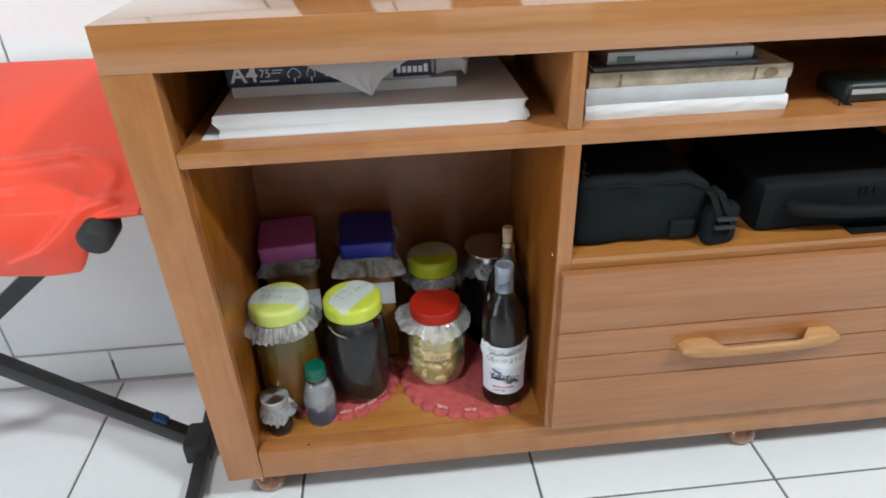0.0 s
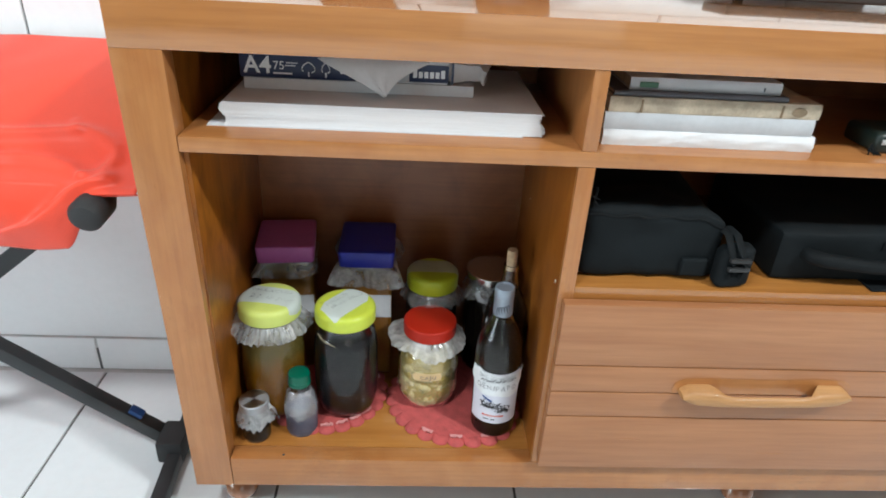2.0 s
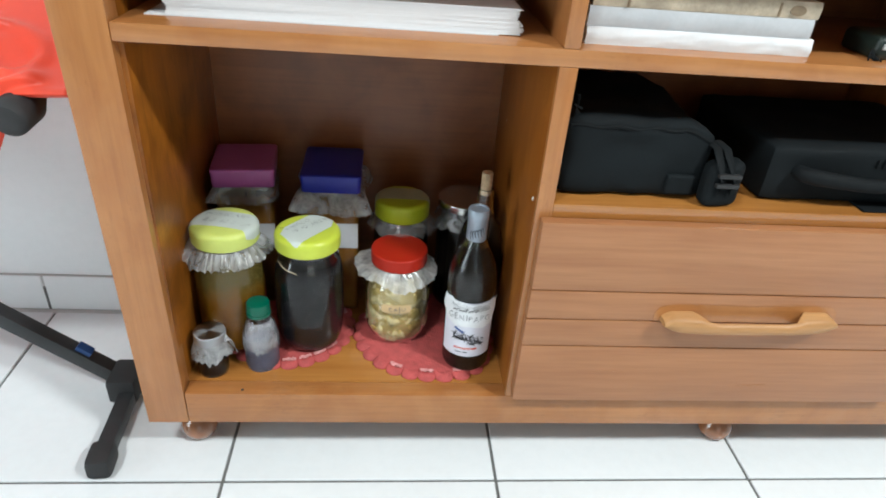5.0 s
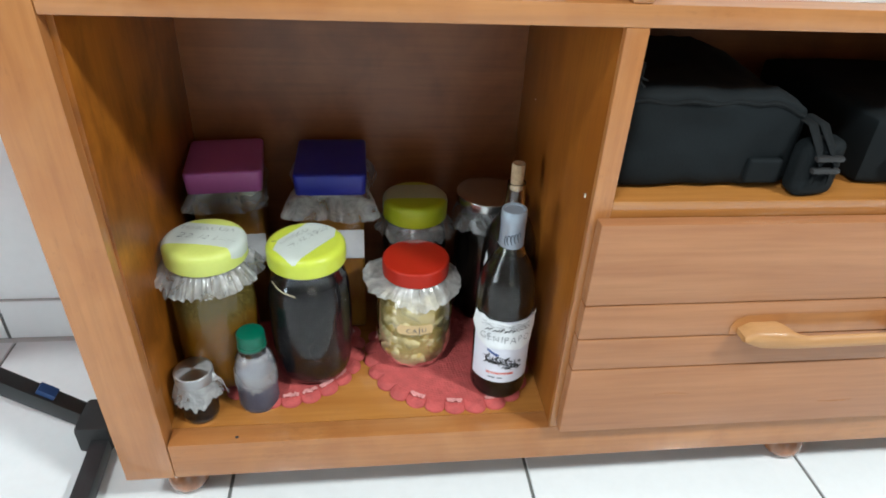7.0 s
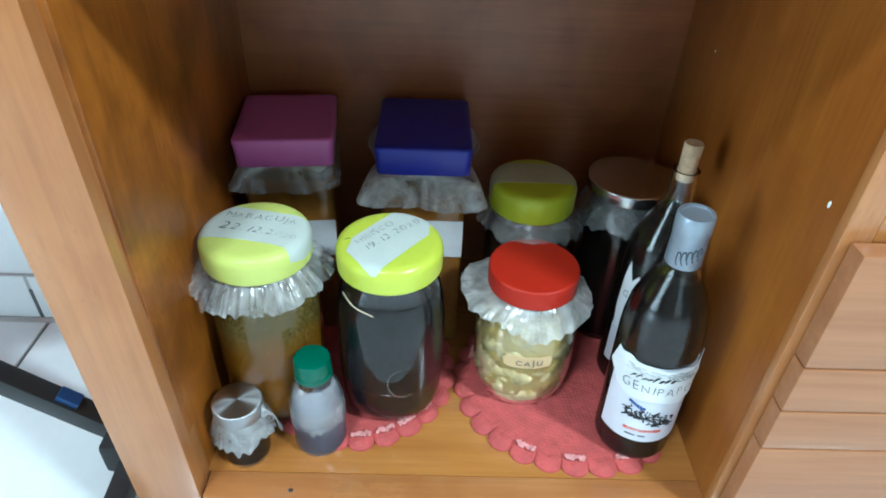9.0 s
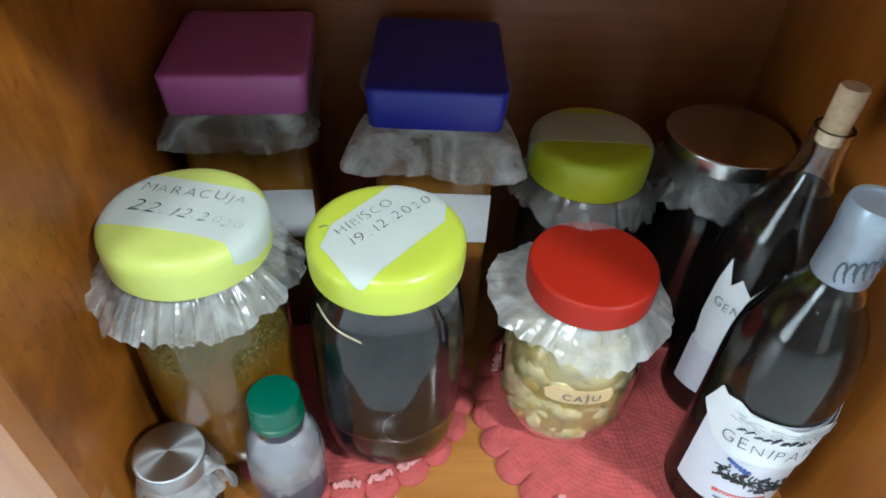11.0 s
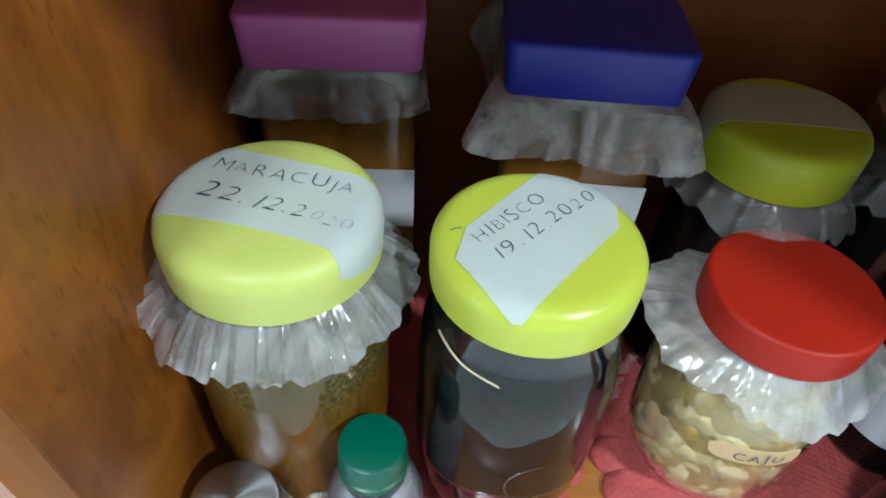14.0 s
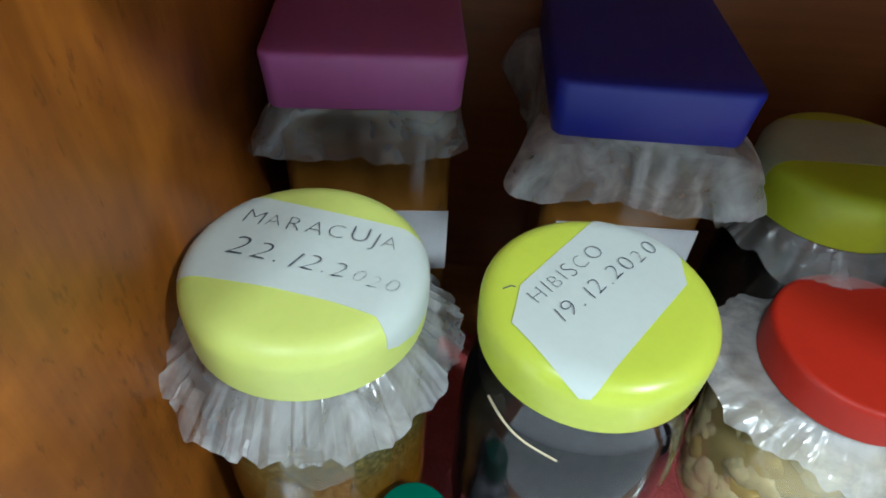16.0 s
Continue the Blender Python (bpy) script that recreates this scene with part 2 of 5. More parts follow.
M_STRAW = plain("straw_cord", (0.60, 0.50, 0.32), 0.7, 0.2)
M_METALLID = plain("brushed_steel_lid", (0.62, 0.62, 0.61), 0.24, 0.08, 20, 200, 0.05, metal=1.0)
M_BRUSHED = plain("brushed_steel_disc", (0.42, 0.43, 0.45), 0.42, 0.08, 20, 200, 0.05, metal=1.0)
brushed = M_BRUSHED.node_tree
spin = brushed.nodes.new("ShaderNodeTangent")
spin.direction_type, spin.axis = "RADIAL", "Z"
brushed.links.new(spin.outputs[0], brushed.nodes["Principled BSDF"].inputs["Tangent"])
brushed.nodes["Principled BSDF"].inputs["Anisotropic"].default_value = 0.85
M_GLASS = glass("clear_glass")
M_PET = glass("cloudy_clear_plastic", (0.86, 0.87, 0.90), 0.16, 1.3)
M_FILM = film("crinkled_plastic_film", (0.92, 0.93, 0.95), (0.16, 0.60))
M_FILMCLEAR = film("clear_plastic_film", (0.86, 0.87, 0.88), (0.06, 0.40))
M_FILMWHITE = film("white_plastic_film", (0.88, 0.88, 0.86), (0.24, 0.72))
M_RESIDUE = film("cloudy_residue", (0.55, 0.54, 0.55), (0.12, 0.55))
M_SATIN = plain("red_satin_cloth", (0.80, 0.066, 0.030), 0.42, 0.10, 5, 500, 0.15, spec=0.4)
M_CROCHET = plain("coral_red_crochet_yarn", (0.455, 0.078, 0.074), 0.85, 0.22, 60, 420, 0.6)
M_THREAD = plain("pale_pink_thread", (0.66, 0.30, 0.29), 0.5, 0.2, 60, 300, 0.4)
M_CHUNK = plain("pale_cashew_fruit", (0.355, 0.298, 0.155), 0.8, 0.25, 60, 190, 0.6, spec=0.2, sub=0.3)
M_CHUNK2 = plain("yellow_cashew_fruit", (0.30, 0.22, 0.070), 0.8, 0.3, 60, 190, 0.6, spec=0.2, sub=0.3)
M_CHIP = plain("white_chip", (0.8, 0.8, 0.8), 0.4)


def liquid(name, colour, trans, rough=0.05, murk=None, specks=0.0, floats=None):
    """A cloudy liquid; with floats, seedy olive pulp gathers between those two heights and above."""
    m, nt, p = nodes_of(name)
    p.inputs["Specular IOR Level"].default_value = 0.15
    big = noise_tex(nt, coords(nt, (1, 1, 0.55)), 34, 5, 0.6, 0.6)
    c2 = murk or shade(colour, 0.6)
    col = ramp(nt, big, [(0.35, c2), (0.65, colour)])
    if floats:
        place = nt.nodes.new("ShaderNodeTexCoord")
        split = nt.nodes.new("ShaderNodeSeparateXYZ")
        nt.links.new(place.outputs["Object"], split.inputs[0])
        drift = noise_tex(nt, coords(nt, (1, 1, 0.5)), 55, 4, 0.6, 0.5)
        add = nt.nodes.new("ShaderNodeMath")
        add.operation, add.inputs[1].default_value = "MULTIPLY_ADD", 0.055
        nt.links.new(drift, add.inputs[0])
        nt.links.new(split.outputs["Z"], add.inputs[2])
        layer = nt.nodes.new("ShaderNodeMapRange")
        layer.inputs["From Min"].default_value, layer.inputs["From Max"].default_value = floats[0] + 0.0275, floats[1] + 0.0275
        nt.links.new(add.outputs[0], layer.inputs["Value"])
        fine = noise_tex(nt, coords(nt, (1, 1, 1)), 420, 2, 0.6)
        pulp = ramp(nt, fine, [(0.31, (0.028, 0.022, 0.006)), (0.44, (0.062, 0.046, 0.009)), (0.60, (0.098, 0.072, 0.016)), (0.70, (0.17, 0.14, 0.065))])
        loose = ramp(nt, fine, [(0.30, (1 - specks,) * 3), (0.40, (1, 1, 1))])
        col = mixed(nt, mixed(nt, col, loose, 1.0, "MULTIPLY"), pulp, layer.outputs[0])
    nt.links.new(col, p.inputs["Base Color"])
    p.inputs["Transmission Weight"].default_value = trans
    p.inputs["Roughness"].default_value = rough
    p.inputs["IOR"].default_value = 1.34
    return m


M_PULP = liquid("passion_fruit_infusion", (0.150, 0.062, 0.002), 0.0, 0.5, (0.090, 0.036, 0.0015), 0.5, (0.100, 0.140))
M_HIBISCUS = liquid("dark_purple_infusion", (0.006, 0.0055, 0.0065), 0.0, 0.12)
M_DARK = liquid("dark_brown_infusion", (0.008, 0.006, 0.005), 0.0)
M_BRINE = liquid("yellowish_brine", (0.295, 0.232, 0.095), 0.05, 0.3, (0.20, 0.150, 0.052))
M_AMBER2 = liquid("honey_brown_infusion", (0.31, 0.140, 0.022), 0.2, 0.3, (0.21, 0.088, 0.012))
M_VIOLET = liquid("grey_violet_infusion", (0.115, 0.115, 0.155), 0.2, 0.3)

# ---- mesh helpers ----


def thing(name, place, label, category, group="", turn=0.0):
    ob = new(name)
    ob.empty_display_size = 0.05
    ob.matrix_world = pose(*place, 0, 0, turn)
    return tagged(ob, label, category, group)


def part(name, bm, material, parent=None, label="", smooth=40.0):
    me = bpy.data.meshes.new(name)
    bmesh.ops.recalc_face_normals(bm, faces=bm.faces)
    bm.to_mesh(me)
    bm.free()
    for q in me.polygons:
        q.use_smooth = smooth > 0
    if smooth > 0:
        me.set_sharp_from_angle(angle=radians(smooth))
    me.materials.append(material)
    ob = new(name, me)
    if parent:
        ob.parent = parent
    return tagged(ob, label)


def box(x0, x1, y0, y1, z0, z1, bev=0.0015, seg=2, bm=None):
    own = bmesh.new()
    bmesh.ops.create_cube(own, size=1.0)
    for v in own.verts:
        v.co = Vector(((x0 + x1) / 2 + v.co.x * (x1 - x0), (y0 + y1) / 2 + v.co.y * (y1 - y0), (z0 + z1) / 2 + v.co.z * (z1 - z0)))
    if bev:
        bmesh.ops.bevel(own, geom=own.edges[:], offset=bev, segments=seg, affect="EDGES", profile=0.6)
    if bm is None:
        return own
    me = bpy.data.meshes.new("tmp")
    own.to_mesh(me)
    own.free()
    bm.from_mesh(me)
    bpy.data.meshes.remove(me)
    return bm


def lathe(profile, seg=56, power=2.0, bm=None, cx=0.0, cy=0.0, closed=False):
    """Turns (r, z) points round the z axis; power above 2 squares the plan."""
    bm = bm or bmesh.new()
    rings = []
    for r, z in profile:
        if r < 1e-6:
            rings.append([bm.verts.new((cx, cy, z))])
            continue
        ring = []
        for i in range(seg):
            a = 2 * math.pi * i / seg
            c, s = math.cos(a), math.sin(a)
            k = r / (abs(c) ** power + abs(s) ** power) ** (1 / power)
            ring.append(bm.verts.new((cx + k * c, cy + k * s, z)))
        rings.append(ring)
    pairs = list(zip(rings, rings[1:]))
    if closed:
        pairs.append((rings[-1], rings[0]))
    for a, b in pairs:
        for i in range(seg):
            j = (i + 1) % seg
            if len(a) == 1 and len(b) > 1:
                bm.faces.new((a[0], b[i], b[j]))
            elif len(b) == 1 and len(a) > 1:
                bm.faces.new((a[i], a[j], b[0]))
            elif len(a) > 1:
                bm.faces.new((a[i], a[j], b[j], b[i]))
    return bm


def tube(points, r, seg=10, bm=None, caps=True, squash=1.0):
    """A round bar along points."""
    bm = bm or bmesh.new()
    pts = [Vector(p) for p in points]
    rings = []
    up = Vector((0, 0, 1))
    for i, p in enumerate(pts):
        d = (pts[min(i + 1, len(pts) - 1)] - pts[max(i - 1, 0)]).normalized()
        side = d.cross(up)
        if side.length < 1e-3:
            side = d.cross(Vector((0, 1, 0)))
        side.normalize()
        top = side.cross(d).normalized()
        rr = r[i] if isinstance(r, (list, tuple)) else r
        rings.append([bm.verts.new(p + side * rr * math.cos(2 * math.pi * k / seg) + top * rr * squash * math.sin(2 * math.pi * k / seg)) for k in range(seg)])
    for a, b in zip(rings, rings[1:]):
        for k in range(seg):
            j = (k + 1) % seg
            bm.faces.new((a[k], a[j], b[j], b[k]))
    if caps:
        bm.faces.new(rings[0][::-1])
        bm.faces.new(rings[-1])
    return bm


def held(profile, d=0.003):
    """Adds rings near the ends of long straight runs, which keep their reflections straight."""
    out = [profile[0]]
    for (r0, z0), (r1, z1) in zip(profile, profile[1:]):
        n = math.hypot(r1 - r0, z1 - z0)
        if n > 0.03:
            for f in (d / n, 1 - d / n):
                out.append((r0 + (r1 - r0) * f, z0 + (z1 - z0) * f))
        out.append((r1, z1))
    return out


def shell(outer, wall=0.0025):
    """A glass vessel: the outer profile from base centre to rim, then back down inside."""
    outer = held(outer)
    inner = [(max(r - wall, 0.0), z) for r, z in outer if r > 0][::-1]
    floor_z = outer[0][1] + wall * 1.6
    inner = [(r, max(z, floor_z)) for r, z in inner]
    return outer + inner + [(0.0, floor_z)]


def zigzag(n, seed):
    """Heights of n unequal sharp folds round a circle, as a function of the angle from 0 to 1."""
    rnd = random.Random(seed)
    steps = [rnd.uniform(0.25, 1.0) * (2.2 if rnd.random() < 0.25 else 1.0) for _ in range(2 * n)]
    total, at, knots = sum(steps), 0.0, []
    for k, st in enumerate(steps):
        knots.append((at / total, (1 if k % 2 else -1) * rnd.uniform(0.25, 1.0)))
        at += st
    knots.append((1.0, knots[0][1]))

    def height(u):
        u %= 1.0
        for (p, a), (q, b) in zip(knots, knots[1:]):
            if u <= q:
                return a + (b - a) * (u - p) / (q - p)
        return knots[0][1]
    return height


def ruffle(r0, z0, r1, z1, folds, depth, seed, power=2.0, neck=None, ragged=0.25, lobes=()):
    """A gathered skirt of plastic film from radius r0 out to r1, with unequal sharp pleats running straight down it.
    Each lobe (angle, width, outwards, upwards) pulls one side of its edge."""
    bm = bmesh.new()
    seg, rows = folds * 12, 9
    pleat, fine = zigzag(folds, seed), zigzag(int(folds * 2.1), seed + 2)
    rings = []
    for t in ([-1.0] if neck else []) + [k / (rows - 1) for k in range(rows)]:
        ring = []
        tt = max(t, 0.0)
        for i in range(seg):
            u = i / seg
            a = 2 * math.pi * u
            c, s = math.cos(a), math.sin(a)
            skew = u + 0.005 * tt * math.sin(3 * a + seed)
            calm = 0.4 + 1.4 * abs(noise.noise(Vector((c * 1.3, s * 1.3, seed + 20))))
            bend = noise.noise(Vector((c * 9, s * 9, 5 * tt + seed)))
            fold = calm * (pleat(skew) + 0.45 * fine(skew) * (0.4 + 0.6 * tt)) + 0.5 * bend
            rag = noise.noise(Vector((c * 1.6, s * 1.6, seed))) * 1.1 + noise.noise(Vector((c * 6, s * 6, seed + 4))) * 0.6 + 0.25 * pleat(u + 0.01)
            r = r0 + (r1 - r0) * tt ** 0.9 * (1 + ragged * rag * tt)
            z = z0 + (z1 - z0) * tt ** 1.1 * (1 + ragged * 1.2 * rag * tt)
            for at, wide, out, up in lobes:
                w = tt * math.exp(-((((math.degrees(a) - at + 180) % 360) - 180) / wide) ** 2)
                r += out * w
                z += up * w
            lift = depth * 0.62 * fold * min(1.0, 0.12 + tt)
            r += 0.35 * lift
            z += 0.85 * lift
            if t < 0:
                r, z = neck
            k = r / (abs(c) ** power + abs(s) ** power) ** (1 / power)
            ring.append(bm.verts.new((k * c, k * s, z)))
        rings.append(ring)
    for p, q in zip(rings, rings[1:]):
        for i in range(seg):
            j = (i + 1) % seg
            bm.faces.new((p[i], p[j], q[j], q[i]))
    return bm


def text_bm(body, size, thin=0.0):
    c = bpy.data.curves.new("lettering", "FONT")
    c.body, c.size, c.offset = body, size, -thin
    c.align_x, c.align_y = "LEFT", "BOTTOM_BASELINE"
    c.resolution_u = 4
    ob = bpy.data.objects.new("lettering", c)
    scene.collection.objects.link(ob)
    deps = bpy.context.evaluated_depsgraph_get()
    me = bpy.data.meshes.new_from_object(ob.evaluated_get(deps))
    bm = bmesh.new()
    bm.from_mesh(me)
    bpy.data.objects.remove(ob)
    bpy.data.curves.remove(c)
    bpy.data.meshes.remove(me)
    return bm


def hand_text(words, height, length, seed, thin=0.0, taper=0.0, slant=0.0):
    """Hand lettering: each character a little turned, raised and sized, shrinking by taper along the line; fitted to the length."""
    rnd = random.Random(seed)
    out, x = bmesh.new(), 0.0
    for n, ch in enumerate(words):
        b = text_bm(ch, height * 1.35 * rnd.uniform(0.88, 1.10) * (1 + taper * (0.5 - n / max(1, len(words) - 1))), thin)
        wid = max((v.co.x for v in b.verts), default=height * 0.4)
        turn = Matrix.Translation((x, height * rnd.uniform(-0.07, 0.07), 0)) @ pose(0, 0, 0, 0, 0, rnd.uniform(-7, 7))
        bmesh.ops.transform(b, matrix=turn, verts=b.verts[:])
        me = bpy.data.meshes.new("tmp")
        b.to_mesh(me)
        b.free()
        out.from_mesh(me)
        bpy.data.meshes.remove(me)
        x += wid + height * 0.22
    k = length / max(x, 1e-6)
    for v in out.verts:
        v.co.x = v.co.x * k + slant * v.co.y
    return out


def grid_poly(poly, step):
    """A flat sheet with the outline poly, cut into small faces so that it can bend."""
    bm = bmesh.new()
    bm.faces.new([bm.verts.new((x, y, 0)) for x, y in poly])
    xs = [p[0] for p in poly]
    ys = [p[1] for p in poly]
    for axis, low, high in ((0, min(xs), max(xs)), (1, min(ys), max(ys))):
        n = int((high - low) / step)
        for i in range(1, n + 1):
            at = [0, 0, 0]
            no = [0, 0, 0]
            at[axis], no[axis] = low + i * (high - low) / (n + 1), 1
            bmesh.ops.bisect_plane(bm, geom=bm.verts[:] + bm.edges[:] + bm.faces[:], plane_co=at, plane_no=no)
    return bm


def thicken(bm, d):
    bmesh.ops.recalc_face_normals(bm, faces=bm.faces)
    bmesh.ops.solidify(bm, geom=bm.faces[:], thickness=d)
    return bm

# ---- room ----
WALL_Y = 0.405
X0, X1, Y0, ROOM_Z = -2.6, 4.0, -4.2, 3.1
floor = tagged(part("floor", box(X0, X1, Y0, WALL_Y, -0.10, -0.0035, 0), M_GROUT), "white glazed ceramic tile floor with grey joints", "floor", kind="structure")
ceiling = tagged(part("ceiling", box(X0, X1, Y0, WALL_Y, ROOM_Z, ROOM_Z + 0.1, 0), M_CEIL), "plain white painted ceiling", "ceiling", kind="structure")
wall_north = tagged(part("wall_north", box(X0 - 0.15, X1 + 0.15, WALL_Y + 0.004, WALL_Y + 0.16, -0.1, ROOM_Z, 0), M_GROUT), "wall clad with large white glazed tiles", "wall", kind="structure")
ww = bmesh.new()
for q in ((Y0, -2.0, -0.1, ROOM_Z), (-0.8, WALL_Y + 0.004, -0.1, ROOM_Z), (-2.0, -0.8, -0.1, 0.04), (-2.0, -0.8, 2.08, ROOM_Z)):
    box(X0 - 0.15, X0, q[0], q[1], q[2], q[3], 0, bm=ww)
tagged(part("wall_west", ww, M_PAINT, smooth=0), "plain cream painted wall with an opening added for fill light", "wall", kind="structure")
# Opening made up to house the side fill light.
side_opening = tagged(new("side_fill_opening"), "white framed side opening out of view, added for fill light on the left", "window", kind="structure")
for q in ((-2.0, -1.95, 0.04, 2.08), (-0.85, -0.8, 0.04, 2.08), (-1.95, -0.85, 0.04, 0.10), (-1.95, -0.85, 2.03, 2.08), (-1.42, -1.38, 0.10, 2.03)):
    part("window_frame", box(X0 - 0.11, X0 - 0.05, q[0], q[1], q[2], q[3], 0.003), M_PAINT, side_opening)
tagged(part("wall_east", box(X1, X1 + 0.15, Y0, WALL_Y + 0.004, -0.1, ROOM_Z, 0), M_PAINT), "plain cream painted wall", "wall", kind="structure")
# south wall round an opening added for the front fill light
wb = bmesh.new()
WX0, WX1, WZ0, WZ1 = 0.0, 1.5, 0.04, 2.12
for q in ((X0 - 0.15, WX0, -0.1, ROOM_Z), (WX1, X1 + 0.15, -0.1, ROOM_Z), (WX0, WX1, -0.1, WZ0), (WX0, WX1, WZ1, ROOM_Z)):
    box(q[0], q[1], Y0 - 0.15, Y0, q[2], q[3], 0, bm=wb)
tagged(part("wall_south", wb, M_PAINT, smooth=0), "plain cream painted wall with an opening added for fill light", "wall", kind="structure")
front_opening = tagged(new("front_fill_opening"), "tall white framed opening out of view, added for low front fill light", "window", kind="structure")
for q in ((WX0, WX0 + 0.05, WZ0, WZ1), (WX1 - 0.05, WX1, WZ0, WZ1), (WX0 + 0.05, WX1 - 0.05, WZ0, WZ0 + 0.05), (WX0 + 0.05, WX1 - 0.05, WZ1 - 0.05, WZ1), (0.73, 0.77, WZ0 + 0.05, WZ1 - 0.05)):
    part("window_frame", box(q[0], q[1], Y0 - 0.11, Y0 - 0.05, q[2], q[3], 0.003), M_PAINT, front_opening)

TILE = 0.438


def tile_mesh(w, h, d, mat):
    b = box(-w / 2, w / 2, -h / 2, h / 2, -d, 0, 0.0012, 1)
    me = bpy.data.meshes.new("tile")
    bmesh.ops.recalc_face_normals(b, faces=b.faces)
    b.to_mesh(me)
    b.free()
    me.materials.append(mat)
    return me


# ---- sideboard ----
TOPZ, TOPB = 0.847, 0.790          # top slab
FLZ, RAILB = 0.1425, 0.082          # compartment floor, underside of the bottom rail
SH1, SH0 = 0.687, 0.666            # upper shelf
S2T, S2B = 0.487, 0.466            # shelf above the drawer
BACK = 0.362
XL, XR = -0.068, 1.728             # outer sides
side = thing("sideboard", (0, 0, 0), "orange-brown varnished wooden sideboard with open compartments and a drawer", "sideboard")


def sb(name, x0, x1, y0, y1, z0, z1, mat, bev=0.0022, label=""):
    return part(name, box(x0, x1, y0, y1, z0, z1, bev), mat, side, label)


sb("top", XL, XR, 0, 0.385, TOPB, TOPZ, M_TOP, 0.0012, "polished wooden top slab")
left_post = box(XL, -0.0075, 0, 0.032, RAILB, TOPB, 0.0006)
for v in left_post.verts:
    v.co.x += 0.0105 * (TOPB - v.co.z) / (TOPB - RAILB)
part("post", left_post, M_WOOD_Z, side)
sb("post", 1.666, XR, 0, 0.032, RAILB, TOPB, M_WOOD_Z)
sb("side_panel", XL + 0.013, -0.012, 0.0325, 0.385, RAILB, TOPB, M_PANEL)
sb("side_panel", 1.672, XR - 0.002, 0.0325, 0.385, RAILB, TOPB, M_PANEL)
sb("lining", -0.0115, 0.001, 0.016, BACK, FLZ, SH0, M_PANEL, 0.0015)
sb("lining", 1.659, 1.6715, 0.016, BACK, FLZ, SH0, M_PANEL, 0.0015)
sb("bottom_rail", 0.0034, 1.666, 0, 0.03, RAILB, FLZ, M_WOOD_X)
sb("bottom_panel", -0.0115, 1.6715, 0.0302, BACK, 0.112, FLZ, M_FLOORWOOD, 0.0008)
sb("upper_shelf", -0.0055, 1.6655, 0.0008, BACK, SH0, SH1, M_WOOD_X)
sb("upper_divider", 0.500, 0.520, 0.0015, BACK, SH1, TOPB, M_WOOD_Z)
sb("upper_divider", 1.140, 1.160, 0.0015, BACK, SH1, TOPB, M_WOOD_Z)
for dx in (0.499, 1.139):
    sb("divider", dx, dx + 0.022, 0.0102, BACK, FLZ, SH0, M_DIVIDER_SHADED, 0.0004)
    sb("divider_edging", dx - 0.0003, dx + 0.0223, 0.0008, 0.0100, FLZ, SH0, M_WOOD_Z, 0.0012)
sb("middle_shelf", 0.521, 1.139, 0.0005, BACK, S2B, S2T, M_FLOORWOOD, 0.002)
sb("back_panel", -0.012, 1.672, BACK, BACK + 0.008, RAILB, TOPB, M_BACK, 0)
FOOT = [(0.0, 0.0), (0.016, 0.0), (0.023, 0.004), (0.0285, 0.012), (0.030, 0.022), (0.028, 0.033), (0.021, 0.042), (0.016, 0.046), (0.0155, 0.050),
        (0.021, 0.054), (0.024, 0.060), (0.0245, 0.068), (0.022, 0.075), (0.020, 0.082), (0.0, 0.082)]
for fx, fy in ((-0.002, 0.058), (0.912, 0.058), (1.660, 0.058), (-0.002, 0.335), (1.660, 0.335)):
    part("foot", lathe(FOOT, 32, cx=fx, cy=fy), M_FOOT, side, "turned bun foot, dark varnish")
# drawer: box behind a front of four boards
DX0, DX1 = 0.506, 1.150
drawer = part("drawer", box(0.535, 1.125, 0.001, 0.33, 0.15, 0.455, 0.001), M_DRAWER, side, "wide wooden drawer with a boarded front")
for z0, z1 in ((0.152, 0.2605), (0.2625, 0.3095), (0.3115, 0.3595), (0.3615, 0.468)):
    part("board", box(DX0, DX1, -0.0175, -0.0004, z0, z1, 0.0016), M_DRAWER, drawer)
for gx, gz, gl in ((0.625, 0.214, 0.045), (0.86, 0.188, 0.050)):
    part("grain_scar", tube([(gx + gl * k / 8, -0.01752, gz + 0.0012 * math.sin(k * 0.55 + gx * 40)) for k in range(9)], [0.0002 + 0.0007 * math.sin(math.pi * k / 8) for k in range(9)], 6), M_DRAWER, drawer, "raised scar in the grain")
part("front_backing", box(DX0 + 0.004, DX1 - 0.004, -0.011, -0.0006, 0.155, 0.464, 0), M_INKBLACK, drawer)


def varnish_patch():
    """Unfaded varnish showing round the pull, a skin on the board with a rounded outline."""
    edge = [(0.694, 0.312), (0.693, 0.325), (0.699, 0.336), (0.712, 0.341), (0.76, 0.3425), (0.84, 0.3405), (0.92, 0.344), (0.962, 0.342), (0.972, 0.333), (0.974, 0.318), (0.968, 0.3125)]
    bm = bmesh.new()
    bm.faces.new([bm.verts.new((x, 0, z)) for x, z in edge])
    thicken(bm, 0.0004)
    bmesh.ops.translate(bm, verts=bm.verts[:], vec=(0, -0.0179, 0))
    return bm


part("varnish_patch", varnish_patch(), M_WOOD_X, drawer, "darker orange varnish round the pull", 0)


